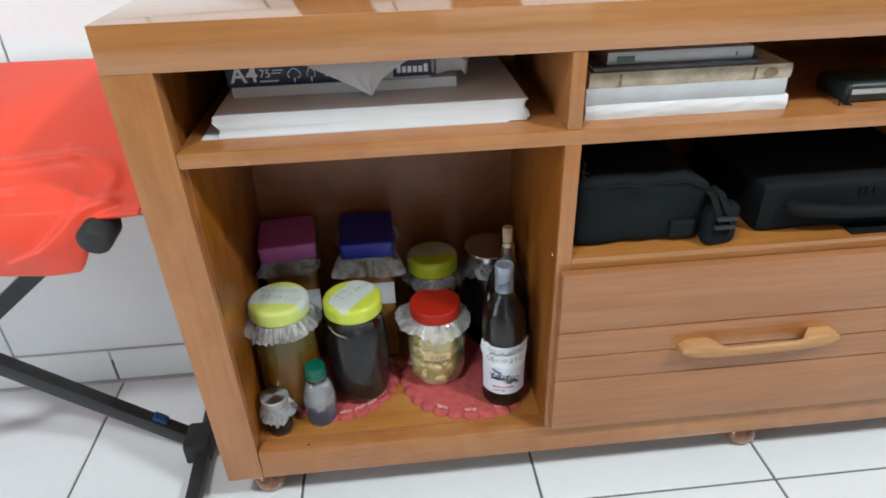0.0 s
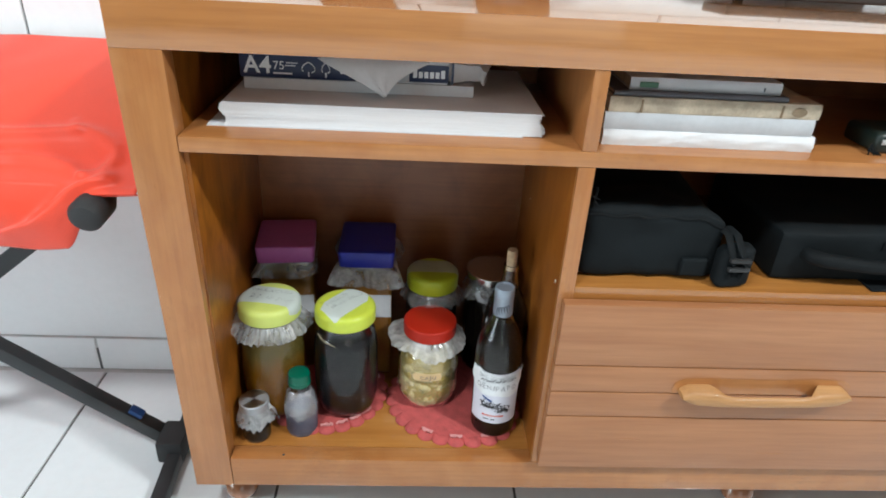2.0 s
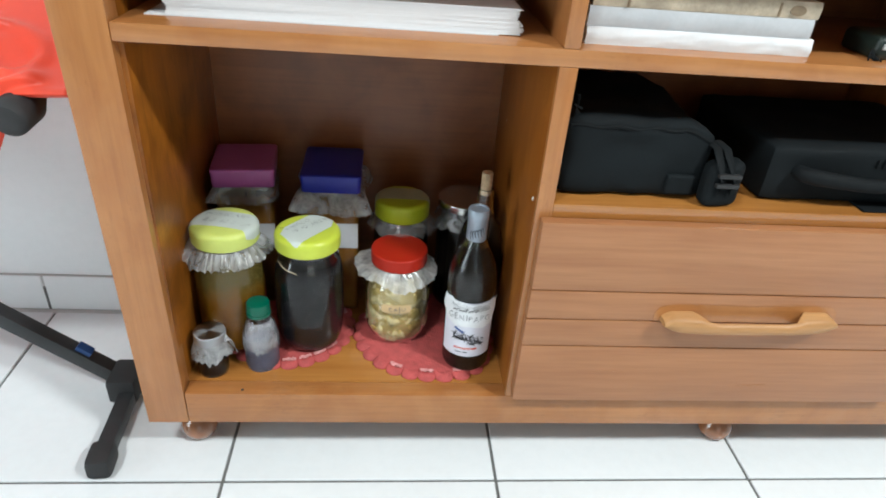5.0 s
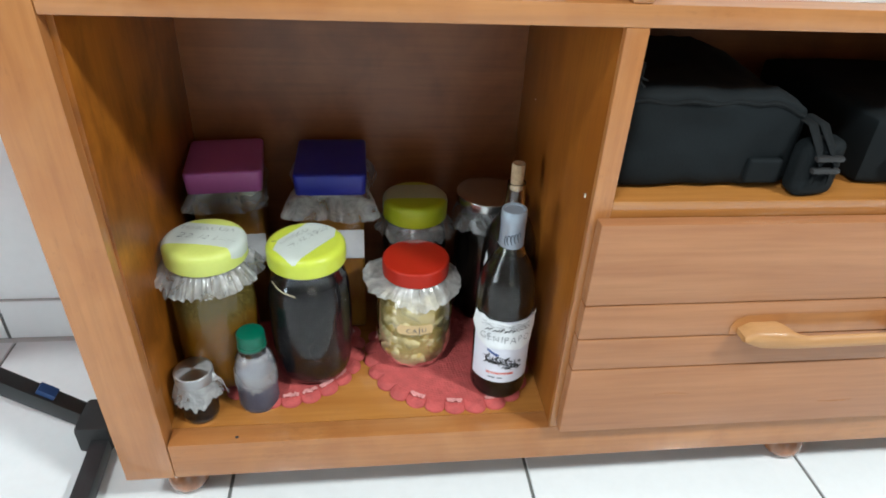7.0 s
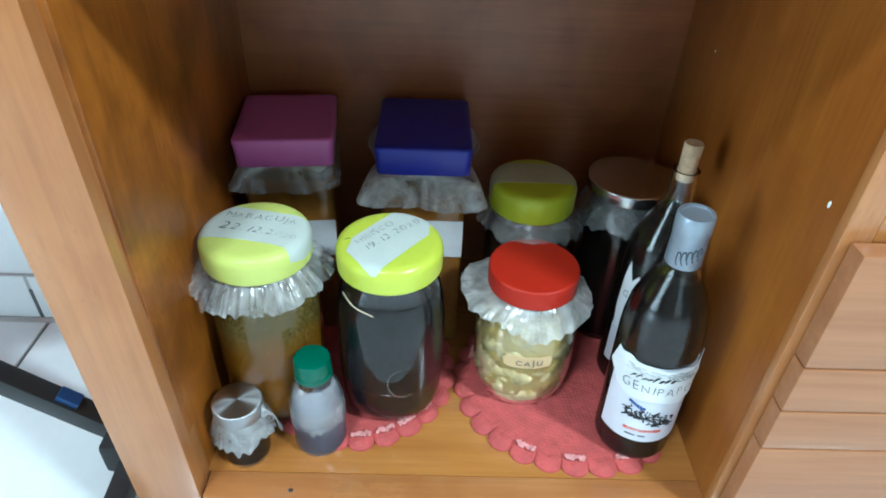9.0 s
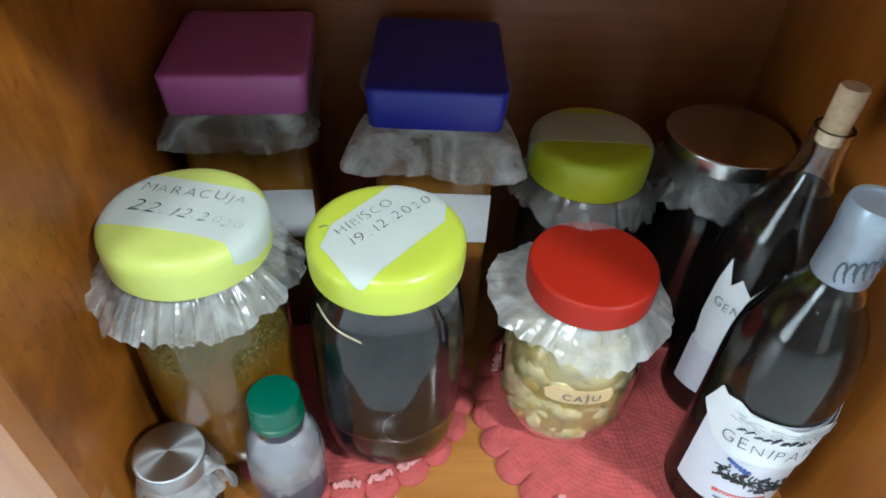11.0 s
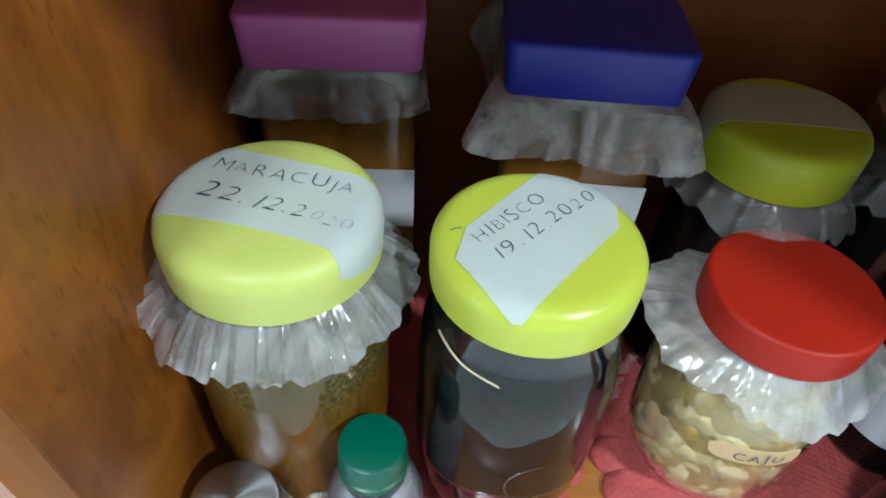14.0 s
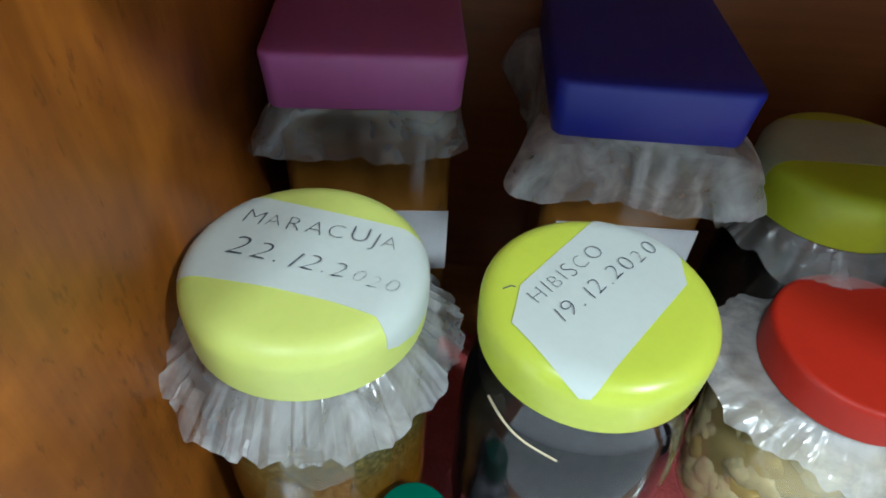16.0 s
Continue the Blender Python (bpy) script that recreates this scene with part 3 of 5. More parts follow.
def pull():
    """The carved wooden pull: thick ends, hollowed top edge, slim middle."""
    bm = bmesh.new()
    n, rings = 40, []
    for i in range(n + 1):
        u = i / n
        x = 0.703 + 0.262 * u
        e = min(u, 1 - u)
        top = 0.010 if e < 0.2 else 0.010 - 0.0068 * min(1.0, (e - 0.2) / 0.1) ** 0.8
        if e < 0.04:
            top -= 0.008 * (1 - e / 0.04)
        bot = -0.0145 + (0.009 * (1 - min(1.0, e / 0.11)) ** 1.6)
        out = -0.046 + 0.006 * (1 - min(1.0, e / 0.25))
        inn = -0.0176 if e < 0.17 else -0.0176 - 0.022 * min(1.0, (e - 0.17) / 0.08)
        zc = 0.3205 + 0.003 * u
        rings.append([bm.verts.new(p) for p in ((x, out + 0.004, zc + top), (x, inn, zc + top), (x, inn, zc + bot), (x, out + 0.004, zc + bot), (x, out, zc + bot + 0.004), (x, out, zc + top - 0.004))])
    for a, b in zip(rings, rings[1:]):
        for k in range(6):
            bm.faces.new((a[k], a[(k + 1) % 6], b[(k + 1) % 6], b[k]))
    bm.faces.new(rings[0])
    bm.faces.new(rings[-1][::-1])
    return bm


part("handle", pull(), M_HANDLE, drawer, "carved light wood pull handle", 50)
for cx, cy, cz, sx, sy, sz in ((0.4985, 0.026, 0.481, 0.0008, 0.0016, 0.003), (0.4985, 0.277, 0.502, 0.0008, 0.001, 0.0012), (0.5215, 0.004, 0.545, 0.0008, 0.001, 0.0014)):
    b = bmesh.new()
    bmesh.ops.create_icosphere(b, subdivisions=2, radius=1.0)
    bmesh.ops.transform(b, matrix=Matrix.Translation((cx, cy, cz)) @ Matrix.Diagonal((sx, sy, sz, 1)), verts=b.verts[:])
    part("chip", b, M_CHIP, side, "tiny white chip in the varnish")

# device on the top
for bx, bw in ((0.181, 0.060), (0.4315, 0.0595)):
    keep = thing("wooden_box", (bx, 0.325, TOPZ), "small brown wooden box standing on the polished top", "box", "boxes on the top")
    part("body", box(-bw, bw, -0.030, 0.032, 0.0, 0.135, 0.002), M_FOOT, keep)
    part("lid", box(-bw - 0.001, bw + 0.001, -0.031, 0.033, 0.1365, 0.165, 0.003), M_FOOT, keep)
dev = thing("media_player", (0.93, 0.33, TOPZ), "dark grey flat media box on the polished top", "media player")
part("body", box(-0.16, 0.16, -0.045, 0.045, 0.004, 0.05, 0.006, 3), M_DEVICE, dev)
for fx in (-0.13, 0.13):
    part("foot", lathe([(0, 0), (0.008, 0), (0.008, 0.0045), (0, 0.0045)], 16, cx=fx, cy=-0.02), M_RUBBER, dev)

# ---- folding stand with the red cloth ----
stand = thing("folding_stand", (-0.15, 0.15, 0), "black steel folding X-shaped stand with rubber end caps", "stand")


def st(name, bm, mat=M_BLACKMETAL, label="", parent=None):
    bmesh.ops.translate(bm, verts=bm.verts[:], vec=(0.15, -0.15, 0))
    return part(name, bm, mat, parent or stand, label)


def bar(p, q, w, bev=0.004):
    """A square steel tube from p to q."""
    p, q = Vector(p), Vector(q)
    b = box(-w / 2, w / 2, -w / 2, w / 2, 0, (q - p).length, bev, 2)
    bmesh.ops.transform(b, matrix=Matrix.Translation(p) @ (q - p).to_track_quat("Z", "Y").to_matrix().to_4x4(), verts=b.verts[:])
    return b


SL = 0.78
for sgn, bx in ((1, -0.148), (-1, -0.87)):
    st("foot_bar", bar((bx + 0.015 * sgn, 0.0, 0.022), (bx - 0.004 * sgn, 0.33, 0.022), 0.026))
    st("end_cap", bar((bx + 0.018 * sgn, -0.046, 0.022), (bx + 0.014 * sgn, 0.004, 0.022), 0.038, 0.010), M_RUBBER, "black rubber foot cap")
    st("end_cap", bar((bx - 0.003 * sgn, 0.31, 0.022), (bx - 0.006 * sgn, 0.36, 0.022), 0.040, 0.010), M_RUBBER, "black rubber foot cap")
    st("bracket", box(bx - 0.024, bx + 0.024, 0.112, 0.176, 0.010, 0.058, 0.006, 2), M_RUBBER, "moulded black plastic joint")
    far = bx - sgn * 0.66
    st("leg", bar((bx - 0.008 * sgn, 0.146 + 0.014 * sgn, 0.024), (far, 0.146 + 0.014 * sgn, 0.024 + 0.652 * SL), 0.027))
    st("upper_bar", tube([(bx, 0.06, 0.566), (bx - 0.005, 0.34, 0.672)], 0.013, 14))
    st("end_cap", tube([(bx, 0.010, 0.562), (bx, 0.013, 0.563), (bx, 0.020, 0.564), (bx, 0.062, 0.567), (bx, 0.085, 0.572)], [0.010, 0.019, 0.0235, 0.0235, 0.015], 20), M_RUBBER, "black foam end cap")
st("sticker", bar((-0.2275, 0.160, 0.0969), (-0.2065, 0.160, 0.0804), 0.017, 0.001), M_BLUESTICK, "small blue sticker")


FOLDS = (
    (((0.40, 0.57), (0.205, 0.545), (0.108, 0.525), (0.085, 0.54), (0.055, 0.585), (0.050, 0.62), (0.060, 0.665), (0.085, 0.69)), 0.0085, 0.0095),
    (((0.34, 0.66), (0.19, 0.62), (0.147, 0.63), (0.113, 0.645), (0.085, 0.69)), 0.0075, 0.0085),
    (((0.050, 0.70), (0.10, 0.77), (0.155, 0.90), (0.20, 0.95)), 0.014, 0.013),
    (((0.128, 0.49), (0.115, 0.53)), 0.004, 0.006),
)


def off_line(u, v, line):
    """Distance in metres on the cloth from (u, v) to a line of points."""
    best, w = 9.0, Vector((u * 0.95, v * 0.46))
    for a, b in zip(line, line[1:]):
        a, b = Vector((a[0] * 0.95, a[1] * 0.46)), Vector((b[0] * 0.95, b[1] * 0.46))
        t = max(0.0, min(1.0, (w - a).dot(b - a) / (b - a).length_squared))
        best = min(best, (w - a - (b - a) * t).length)
    return best


def cloth():
    """Satin lying down a slope towards the room and hanging in a lip at its front edge."""
    bm = bmesh.new()
    nu, nv = 170, 130
    rows = []
    for j in range(nv + 1):
        v = j / nv
        row = []
        for i in range(nu + 1):
            u = i / nu
            x = -0.084 - 0.95 * u
            hang = min(1.0, max(0.0, (u - 0.058) / 0.062))
            drop = 0.004 + 0.086 * hang * hang * (3 - 2 * hang) + 0.010 * math.sin(9 * u + 0.6)
            if v < 0.55:
                s = v / 0.55
                y = 0.372 - 0.240 * s
                z = 0.728 - 0.092 * s + 0.010 * math.sin(math.pi * s)
            elif v < 0.72:
                s = (v - 0.55) / 0.17
                y = 0.132 - 0.078 * s
                z = 0.636 - 0.040 * s - 0.006 * math.sin(math.pi * s)
            else:
                s = (v - 0.72) / 0.28
                y = 0.054 - 0.024 * math.sin(min(1.0, s * 1.6) * math.pi / 2) + 0.018 * s * s
                z = 0.596 - drop * s
            loose = 0.25 + 0.75 * min(1.0, max(0.0, (u - 0.22) / 0.2))
            amp = loose * (0.15 + 0.85 * max(0.0, (v - 0.45) / 0.55))
            fold = 0.014 * math.sin(26 * u + 5.0 * v + 2.2 * math.sin(6 * v + 3 * u)) + 0.007 * math.sin(47 * u - 9 * v)
            n = noise.noise(Vector((x * 6, v * 3.2, 1.7))) * 0.02 + noise.noise(Vector((x * 15 + v * 4, v * 7, 4.2))) * 0.010
            k = amp * (fold + n) + 0.003 * noise.noise(Vector((x * 22, v * 12, 8.0))) * max(0.0, v - 0.4)
            for line, high, wide in FOLDS:
                k += high * math.exp(-(off_line(u, v, line) / wide) ** 2)
            row.append(bm.verts.new((x, y - 0.55 * k, z + 0.75 * k)))
        rows.append(row)
    for a, b in zip(rows, rows[1:]):
        for i in range(nu):
            bm.faces.new((a[i], a[i + 1], b[i + 1], b[i]))
    return thicken(bm, 0.0015)


tagged(part("satin_cloth", cloth(), M_SATIN, smooth=180), "bright red satin cloth draped over the folding stand", "cloth")

# ---- upper left compartment: paper ----
stack = thing("paper_stack", (0.247, 0.187, SH1), "thick stack of loose white paper sheets on the shelf", "paper stack")
rnd = random.Random(5)
zz = 0.0
part("sheaf", box(-0.230, 0.183, -0.139, 0.15, 0.0, 0.0012, 0), M_PAPER2, stack)
zz = 0.0013
while zz < 0.0315:
    h = rnd.uniform(0.0004, 0.0009)
    lean = 0.004 * math.sin(zz * 210)
    b = box(-0.209 + lean + rnd.uniform(-0.0012, 0.0012), 0.208 + lean + rnd.uniform(-0.004, 0.002), -0.137 + 0.0016 * math.sin(zz * 120) + rnd.uniform(-0.00015, 0.00015), 0.12, zz, zz + h - 0.00001, 0)
    for v in b.verts:
        if v.co.x > 0.1:
            v.co.x -= 0.016 * (v.co.y + 0.137) * (1.5 - zz / 0.03)
    bmesh.ops.transform(b, matrix=pose(0, 0, 0, 0, 0, rnd.uniform(-0.12, 0.12)), verts=b.verts[:])
    part("sheaf", b, M_PAPER, stack)
    zz += h
STK = zz

ream = thing("paper_ream", (0.2125, 0.229, SH1 + STK + 0.0003), "opened ream of A4 paper in a torn navy wrapper", "paper ream")
part("paper_block", box(-0.152, 0.146, -0.103, 0.10, 0, 0.0145, 0.0006, 1), M_PAPER, ream)
part("wrapper", box(-0.156, 0.046, -0.1045, 0.102, 0.0148, 0.047, 0.003, 2), M_NAVY, ream)
part("wrapper_end", box(0.0465, 0.112, -0.1045, 0.102, 0.0148, 0.047, 0.003, 2), M_PAPER2, ream, "white part of the torn wrapper")
# crumpled open end
b = bmesh.new()
rings = []
for i in range(13):
    u = i / 12
    x = 0.112 + 0.058 * u
    ring = []
    for k in range(20):
        a = 2 * math.pi * k / 20
        cy, cz = math.cos(a), math.sin(a)
        hy, hz = 0.100 * (1 - 0.2 * u), 0.016 * (1 - 0.35 * u)
        p = Vector((x, hy * max(-1, min(1, 1.3 * cy)), 0.031 + hz * max(-1, min(1, 1.3 * cz)) - 0.006 * u))
        n = noise.noise(p * 55) * 0.011 * (0.2 + u)
        ring.append(b.verts.new(p + Vector((n, n * 0.7, n * 0.6))))
    rings.append(ring)
for r1, r2 in zip(rings, rings[1:]):
    for k in range(20):
        b.faces.new((r1[k], r1[(k + 1) % 20], r2[(k + 1) % 20], r2[k]))
part("crumpled_end", b, M_PAPER, ream, "crumpled white paper end", 30)
# loose torn flap hanging forward
b = bmesh.new()
rows = []
for j in range(9):
    v = j / 8
    half = 0.086 * (1 - v) + 0.0015
    row = []
    for i in range(13):
        u = i / 12 * 2 - 1
        x = 0.020 + 0.014 * v + half * u - 0.012 * math.sin(v * 3)
        y = -0.098 - 0.037 * v
        z = 0.0485 - 0.043 * v ** 1.25 + 0.006 * math.sin(math.pi * v) * (1 - u * u) + 0.0012 * math.sin(9 * u + 6 * v)
        row.append(b.verts.new((x, y, z)))
    rows.append(row)
for r1, r2 in zip(rows, rows[1:]):
    for i in range(12):
        b.faces.new((r1[i], r1[i + 1], r2[i + 1], r2[i]))
part("torn_flap", thicken(b, 0.0006), M_PAPER, ream, "torn white paper flap", 60)


def on_front(bm, x, y, z):
    """Stands flat lettering up on a front face."""
    bmesh.ops.transform(bm, matrix=pose(x, y, z, 90, 0, 0), verts=bm.verts[:])
    return bm


part("lettering", on_front(text_bm("A4", 0.030, -0.0006), -0.150, -0.1053, 0.0215), M_INKWHITE, ream, "white A4 print", 0)
part("lettering", on_front(text_bm("75", 0.015), -0.113, -0.1053, 0.0265), M_INKWHITE, ream, "white print", 0)
for x0, x1, z0, z1 in ((-0.113, -0.089, 0.0205, 0.0225), (-0.096, -0.082, 0.0345, 0.0355), (-0.097, -0.084, 0.031, 0.032), (-0.028, -0.012, 0.024, 0.0265), (-0.028, -0.012, 0.0285, 0.0365)):
    part("print_bar", box(x0, x1, -0.1053, -0.1044, z0, z1, 0), M_INKWHITE, ream, smooth=0)
for cx, w in ((-0.068, 0.008), (-0.046, 0.005)):
    b = tube([(cx + w * math.cos(a) * (1.0 - 0.35 * math.sin(a)), -0.1053, 0.030 + 0.0065 * math.sin(a)) for a in [k * math.pi / 9 - 1.2 for k in range(16)]], 0.0007, 6)
    part("print_mark", b, M_INKWHITE, ream)
    part("print_bar", box(cx - 0.001, cx + 0.001, -0.1053, -0.1044, 0.0185, 0.0245, 0), M_INKWHITE, ream, smooth=0)
part("brand_panel", box(0.061, 0.112, -0.1056, -0.1044, 0.018, 0.040, 0.0003), M_NAVY, ream, "navy brand panel")
for k in range(6):
    part("print_bar", box(0.066 + 0.0072 * k, 0.0712 + 0.0072 * k, -0.1062, -0.1052, 0.0235, 0.034 if k in (0, 5) else 0.0315, 0), M_INKWHITE, ream, smooth=0)
part("print_bar", box(0.1155, 0.1185, -0.1056, -0.1044, 0.0165, 0.044, 0), M_NAVY, ream, smooth=0)
ream.scale = (1.06, 1.06, 1.06)

# ---- upper middle compartment: books ----


def book(x0, x1, y0, depth, z0, z1, cover, label, worn=0.0, soft=False):
    """A lying book, its spine to the room: boards, spine and page block."""
    ob = thing("book", ((x0 + x1) / 2, y0 + depth / 2, z0), label, "book", "stacked books")
    hw, hd, h, t = (x1 - x0) / 2, depth / 2, z1 - z0 - 0.0002, 0.0012
    part("page_block", box(-hw + 0.003, hw - 0.003, -hd + 0.002, hd - 0.003, t, h - t, 0), M_PAGES, ob)
    for name, za, zb in (("cover", 0, t), ("cover", h - t, h)):
        part(name, box(-hw, hw, -hd + 0.001, hd, za, zb, 0.0003, 1), cover, ob)
    b = bmesh.new()
    n, rings = 36, []
    for i in range(n + 1):
        u = i / n * 2 - 1
        ring = []
        for k in range(7):
            a = k / 6 * 2 - 1
            w = worn * noise.noise(Vector((u * 9 + z0 * 300, a * 2, z0 * 90)))
            ring.append(b.verts.new((hw * u, -hd - 0.0016 * (1 - a * a) - w, h / 2 + a * h / 2 * 0.995 + w * 0.4)))
        ring += [b.verts.new((hw * u, -hd + 0.0018, h / 2 + a * h / 2 * 0.99)) for a in (1, -1)]
        rings.append(ring)
    for r1, r2 in zip(rings, rings[1:]):
        for k in range(9):
            b.faces.new((r1[k], r1[(k + 1) % 9], r2[(k + 1) % 9], r2[k]))
    b.faces.new(rings[0])
    b.faces.new(rings[-1][::-1])
    part("spine", b, cover, ob, smooth=50)
    return ob


book(0.533, 0.820, 0.035, 0.20, SH1, 0.708, M_PAPER, "thick book in a creased white paper cover", 0.0022)
book(0.532, 0.813, 0.036, 0.20, 0.708, 0.731, M_BOOKGREY, "thick book with a plain greyish-white spine", 0.0004)
b3 = book(0.535, 0.816, 0.036, 0.20, 0.731, 0.7510, M_BEIGE, "old book with a worn beige spine", 0.0012)
for x in (-0.098, 0.088):
    part("spine_band", box(x - 0.0012, x + 0.0012, -0.1030, -0.1003, 0.001, 0.0172, 0.0003), M_BANDS, b3)
part("spine_medallion", lathe([(0, 0), (0.0075, 0), (0.0075, 0.0012), (0.005, 0.0016), (0, 0.0012)], 24), M_BANDS, b3).matrix_local = pose(0.111, -0.1014, 0.0092, 90, 0, 0) @ Matrix.Diagonal((1.35, 0.8, 1, 1))
book(0.540, 0.770, 0.040, 0.19, 0.7510, 0.7580, M_BOOKDARK, "thin dark-covered booklet with a frayed spine", 0.0010)
b5 = book(0.561, 0.762, 0.048, 0.16, 0.7580, 0.7740, M_BOOKGREY, "grey-white book with a small green spine label", 0.0003)
part("spine_label", box(-0.088, -0.064, -0.0828, -0.0812, 0.0035, 0.0105, 0.0002), M_GREENLABEL, b5, "green spine label")
part("spine_mark", box(0.076, 0.0775, -0.0828, -0.0812, 0.004, 0.0095, 0.0002), M_INK, b5)

case = thing("zip_case", (0.972, 0.128, SH1), "dark green zipped case with a silver edge", "case")
b = box(-0.062, 0.15, -0.088, -0.012, 0.0, 0.029, 0.010, 4)
for v in b.verts:
    v.co.z += 0.0025 * noise.noise(v.co * 40)
    v.co.z = max(v.co.z, 0.0)
part("body", b, M_DARKGREEN, case)
part("silver_edge", box(-0.056, 0.13, -0.0900, -0.0878, 0.013, 0.0205, 0.001), M_SILVER, case, "silver metal edge strip")
b = bmesh.new()
for k in range(7):
    r = random.Random(k)
    tube([(-0.064, -0.082, 0.012), (-0.068 + r.uniform(-0.006, 0.004), -0.091, 0.006), (-0.066 + r.uniform(-0.01, 0.01), -0.098 + r.uniform(0, 0.006), 0.0012)], 0.0011, 6, b)
part("tassel", b, M_BAGDARK, case, "frayed black zip tassel")

# ---- middle bay: black bags ----


def soft_box(hw, hd, h, bev, seed, sag):
    b = box(-hw, hw, -hd, hd, 0, h, 0, bm=None)
    bmesh.ops.subdivide_edges(b, edges=b.edges[:], cuts=14, use_grid_fill=True)
    for v in b.verts:
        p = Vector((max(-hw + bev, min(hw - bev, v.co.x)), max(-hd + bev, min(hd - bev, v.co.y)), max(bev, min(h - bev, v.co.z))))
        d = v.co - p
        if d.length > 1e-6:
            v.co = p + d.normalized() * bev
        n = noise.noise(v.co * 14 + Vector((seed, 0, 0))) * sag + noise.noise(v.co * 38 + Vector((0, seed, 0))) * sag * 0.4
        v.co += Vector((n * 0.6, n, n * (1 if v.co.z > h * 0.4 else 0)))
        v.co.z = max(v.co.z, 0.0)
    return b


bag = thing("equipment_bag", (0.632, 0.155, S2T), "black nylon equipment bag with a bunched strap", "bag")
b = soft_box(0.105, 0.125, 0.108, 0.016, 3.0, 0.009)
for v in b.verts:
    v.co.z *= 1 - 0.15 * max(0.0, (v.co.x - 0.065) / 0.04)
part("body", b, M_BAG, bag, smooth=60)
b = bmesh.new()
tube([(-0.097 + 0.194 * k / 24, -0.119 - 0.004 * math.sin(k / 24 * 3.1), 0.098 - 0.014 * max(0.0, k / 24 - 0.8) / 0.2 + 0.0015 * math.sin(k)) for k in range(25)], 0.003, 8, b)
part("piping", b, M_BAGDARK, bag, "raised black seam piping")
part("pocket", soft_box(0.020, 0.005, 0.030, 0.004, 8.0, 0.001), M_BAG, bag, smooth=60).location = (0.066, -0.126, 0.008)
part("strap_pouch", soft_box(0.025, 0.016, 0.062, 0.012, 5.0, 0.008), M_BAG, bag, "bunched webbing of the shoulder strap", 60).location = (0.119, -0.133, 0.0)
for k, (x0, x1) in enumerate(((0.099, 0.112), (0.112, 0.128))):
    b = tube([(x0, -0.108, 0.080), (x0 + 0.004, -0.131, 0.078), ((x0 + x1) / 2, -0.148, 0.060), (x1, -0.152, 0.042), (x1 - 0.004, -0.151, 0.020)], 0.0065, 10, squash=0.35)
    part("strap", b, M_BAGDARK, bag, "flat black webbing", 60)
for z in (0.032, 0.046):
    part("buckle_bar", box(0.102, 0.134, -0.158, -0.150, z, z + 0.006, 0.0025, 2), M_RUBBER, bag, "black plastic buckle bar")
b = bmesh.new()
for k in range(4):
    tube([(-0.094 + 0.003 * math.sin(2.1 * k), -0.112 - 0.002 * k, 0.136 - 0.006 * k), (-0.088 - 0.003 * math.sin(2.1 * k), -0.113 - 0.002 * k, 0.131 - 0.006 * k)], 0.0012, 6, b)
tube([(-0.092, -0.110, 0.098), (-0.0915, -0.114, 0.118), (-0.091, -0.114, 0.137)], 0.0015, 6, b)
part("zip_pull", b, M_BAGDARK, bag, "small dark zip pull")

bag2 = thing("instrument_case", (0.984, 0.158, S2T), "flat black instrument case with a padded carrying handle", "case")
part("body", soft_box(0.163, 0.122, 0.081, 0.010, 12.0, 0.003), M_BAG, bag2, smooth=60)
b = tube([(-0.118, -0.119, 0.046), (-0.117, -0.133, 0.047), (-0.100, -0.140, 0.045), (-0.03, -0.143, 0.038), (0.05, -0.143, 0.036), (0.105, -0.140, 0.040), (0.118, -0.133, 0.043), (0.118, -0.119, 0.044)],
         [0.010, 0.012, 0.012, 0.011, 0.011, 0.012, 0.012, 0.010], 14, squash=0.9)
part("carrying_handle", b, M_BAGDARK, bag2, "padded black handle", 60)
for x in (-0.006, 0.004, 0.016):
    part("rib", box(x - 0.002, x + 0.002, -0.1245, -0.1205, 0.056, 0.068, 0.0008), M_BAGDARK, bag2)
part("strap_tab", box(-0.02, 0.055, -0.150, -0.10, 0.0004, 0.0034, 0.0012), M_BAGDARK, bag2, "flat black strap lying on the shelf")

# ---- lower left compartment ----


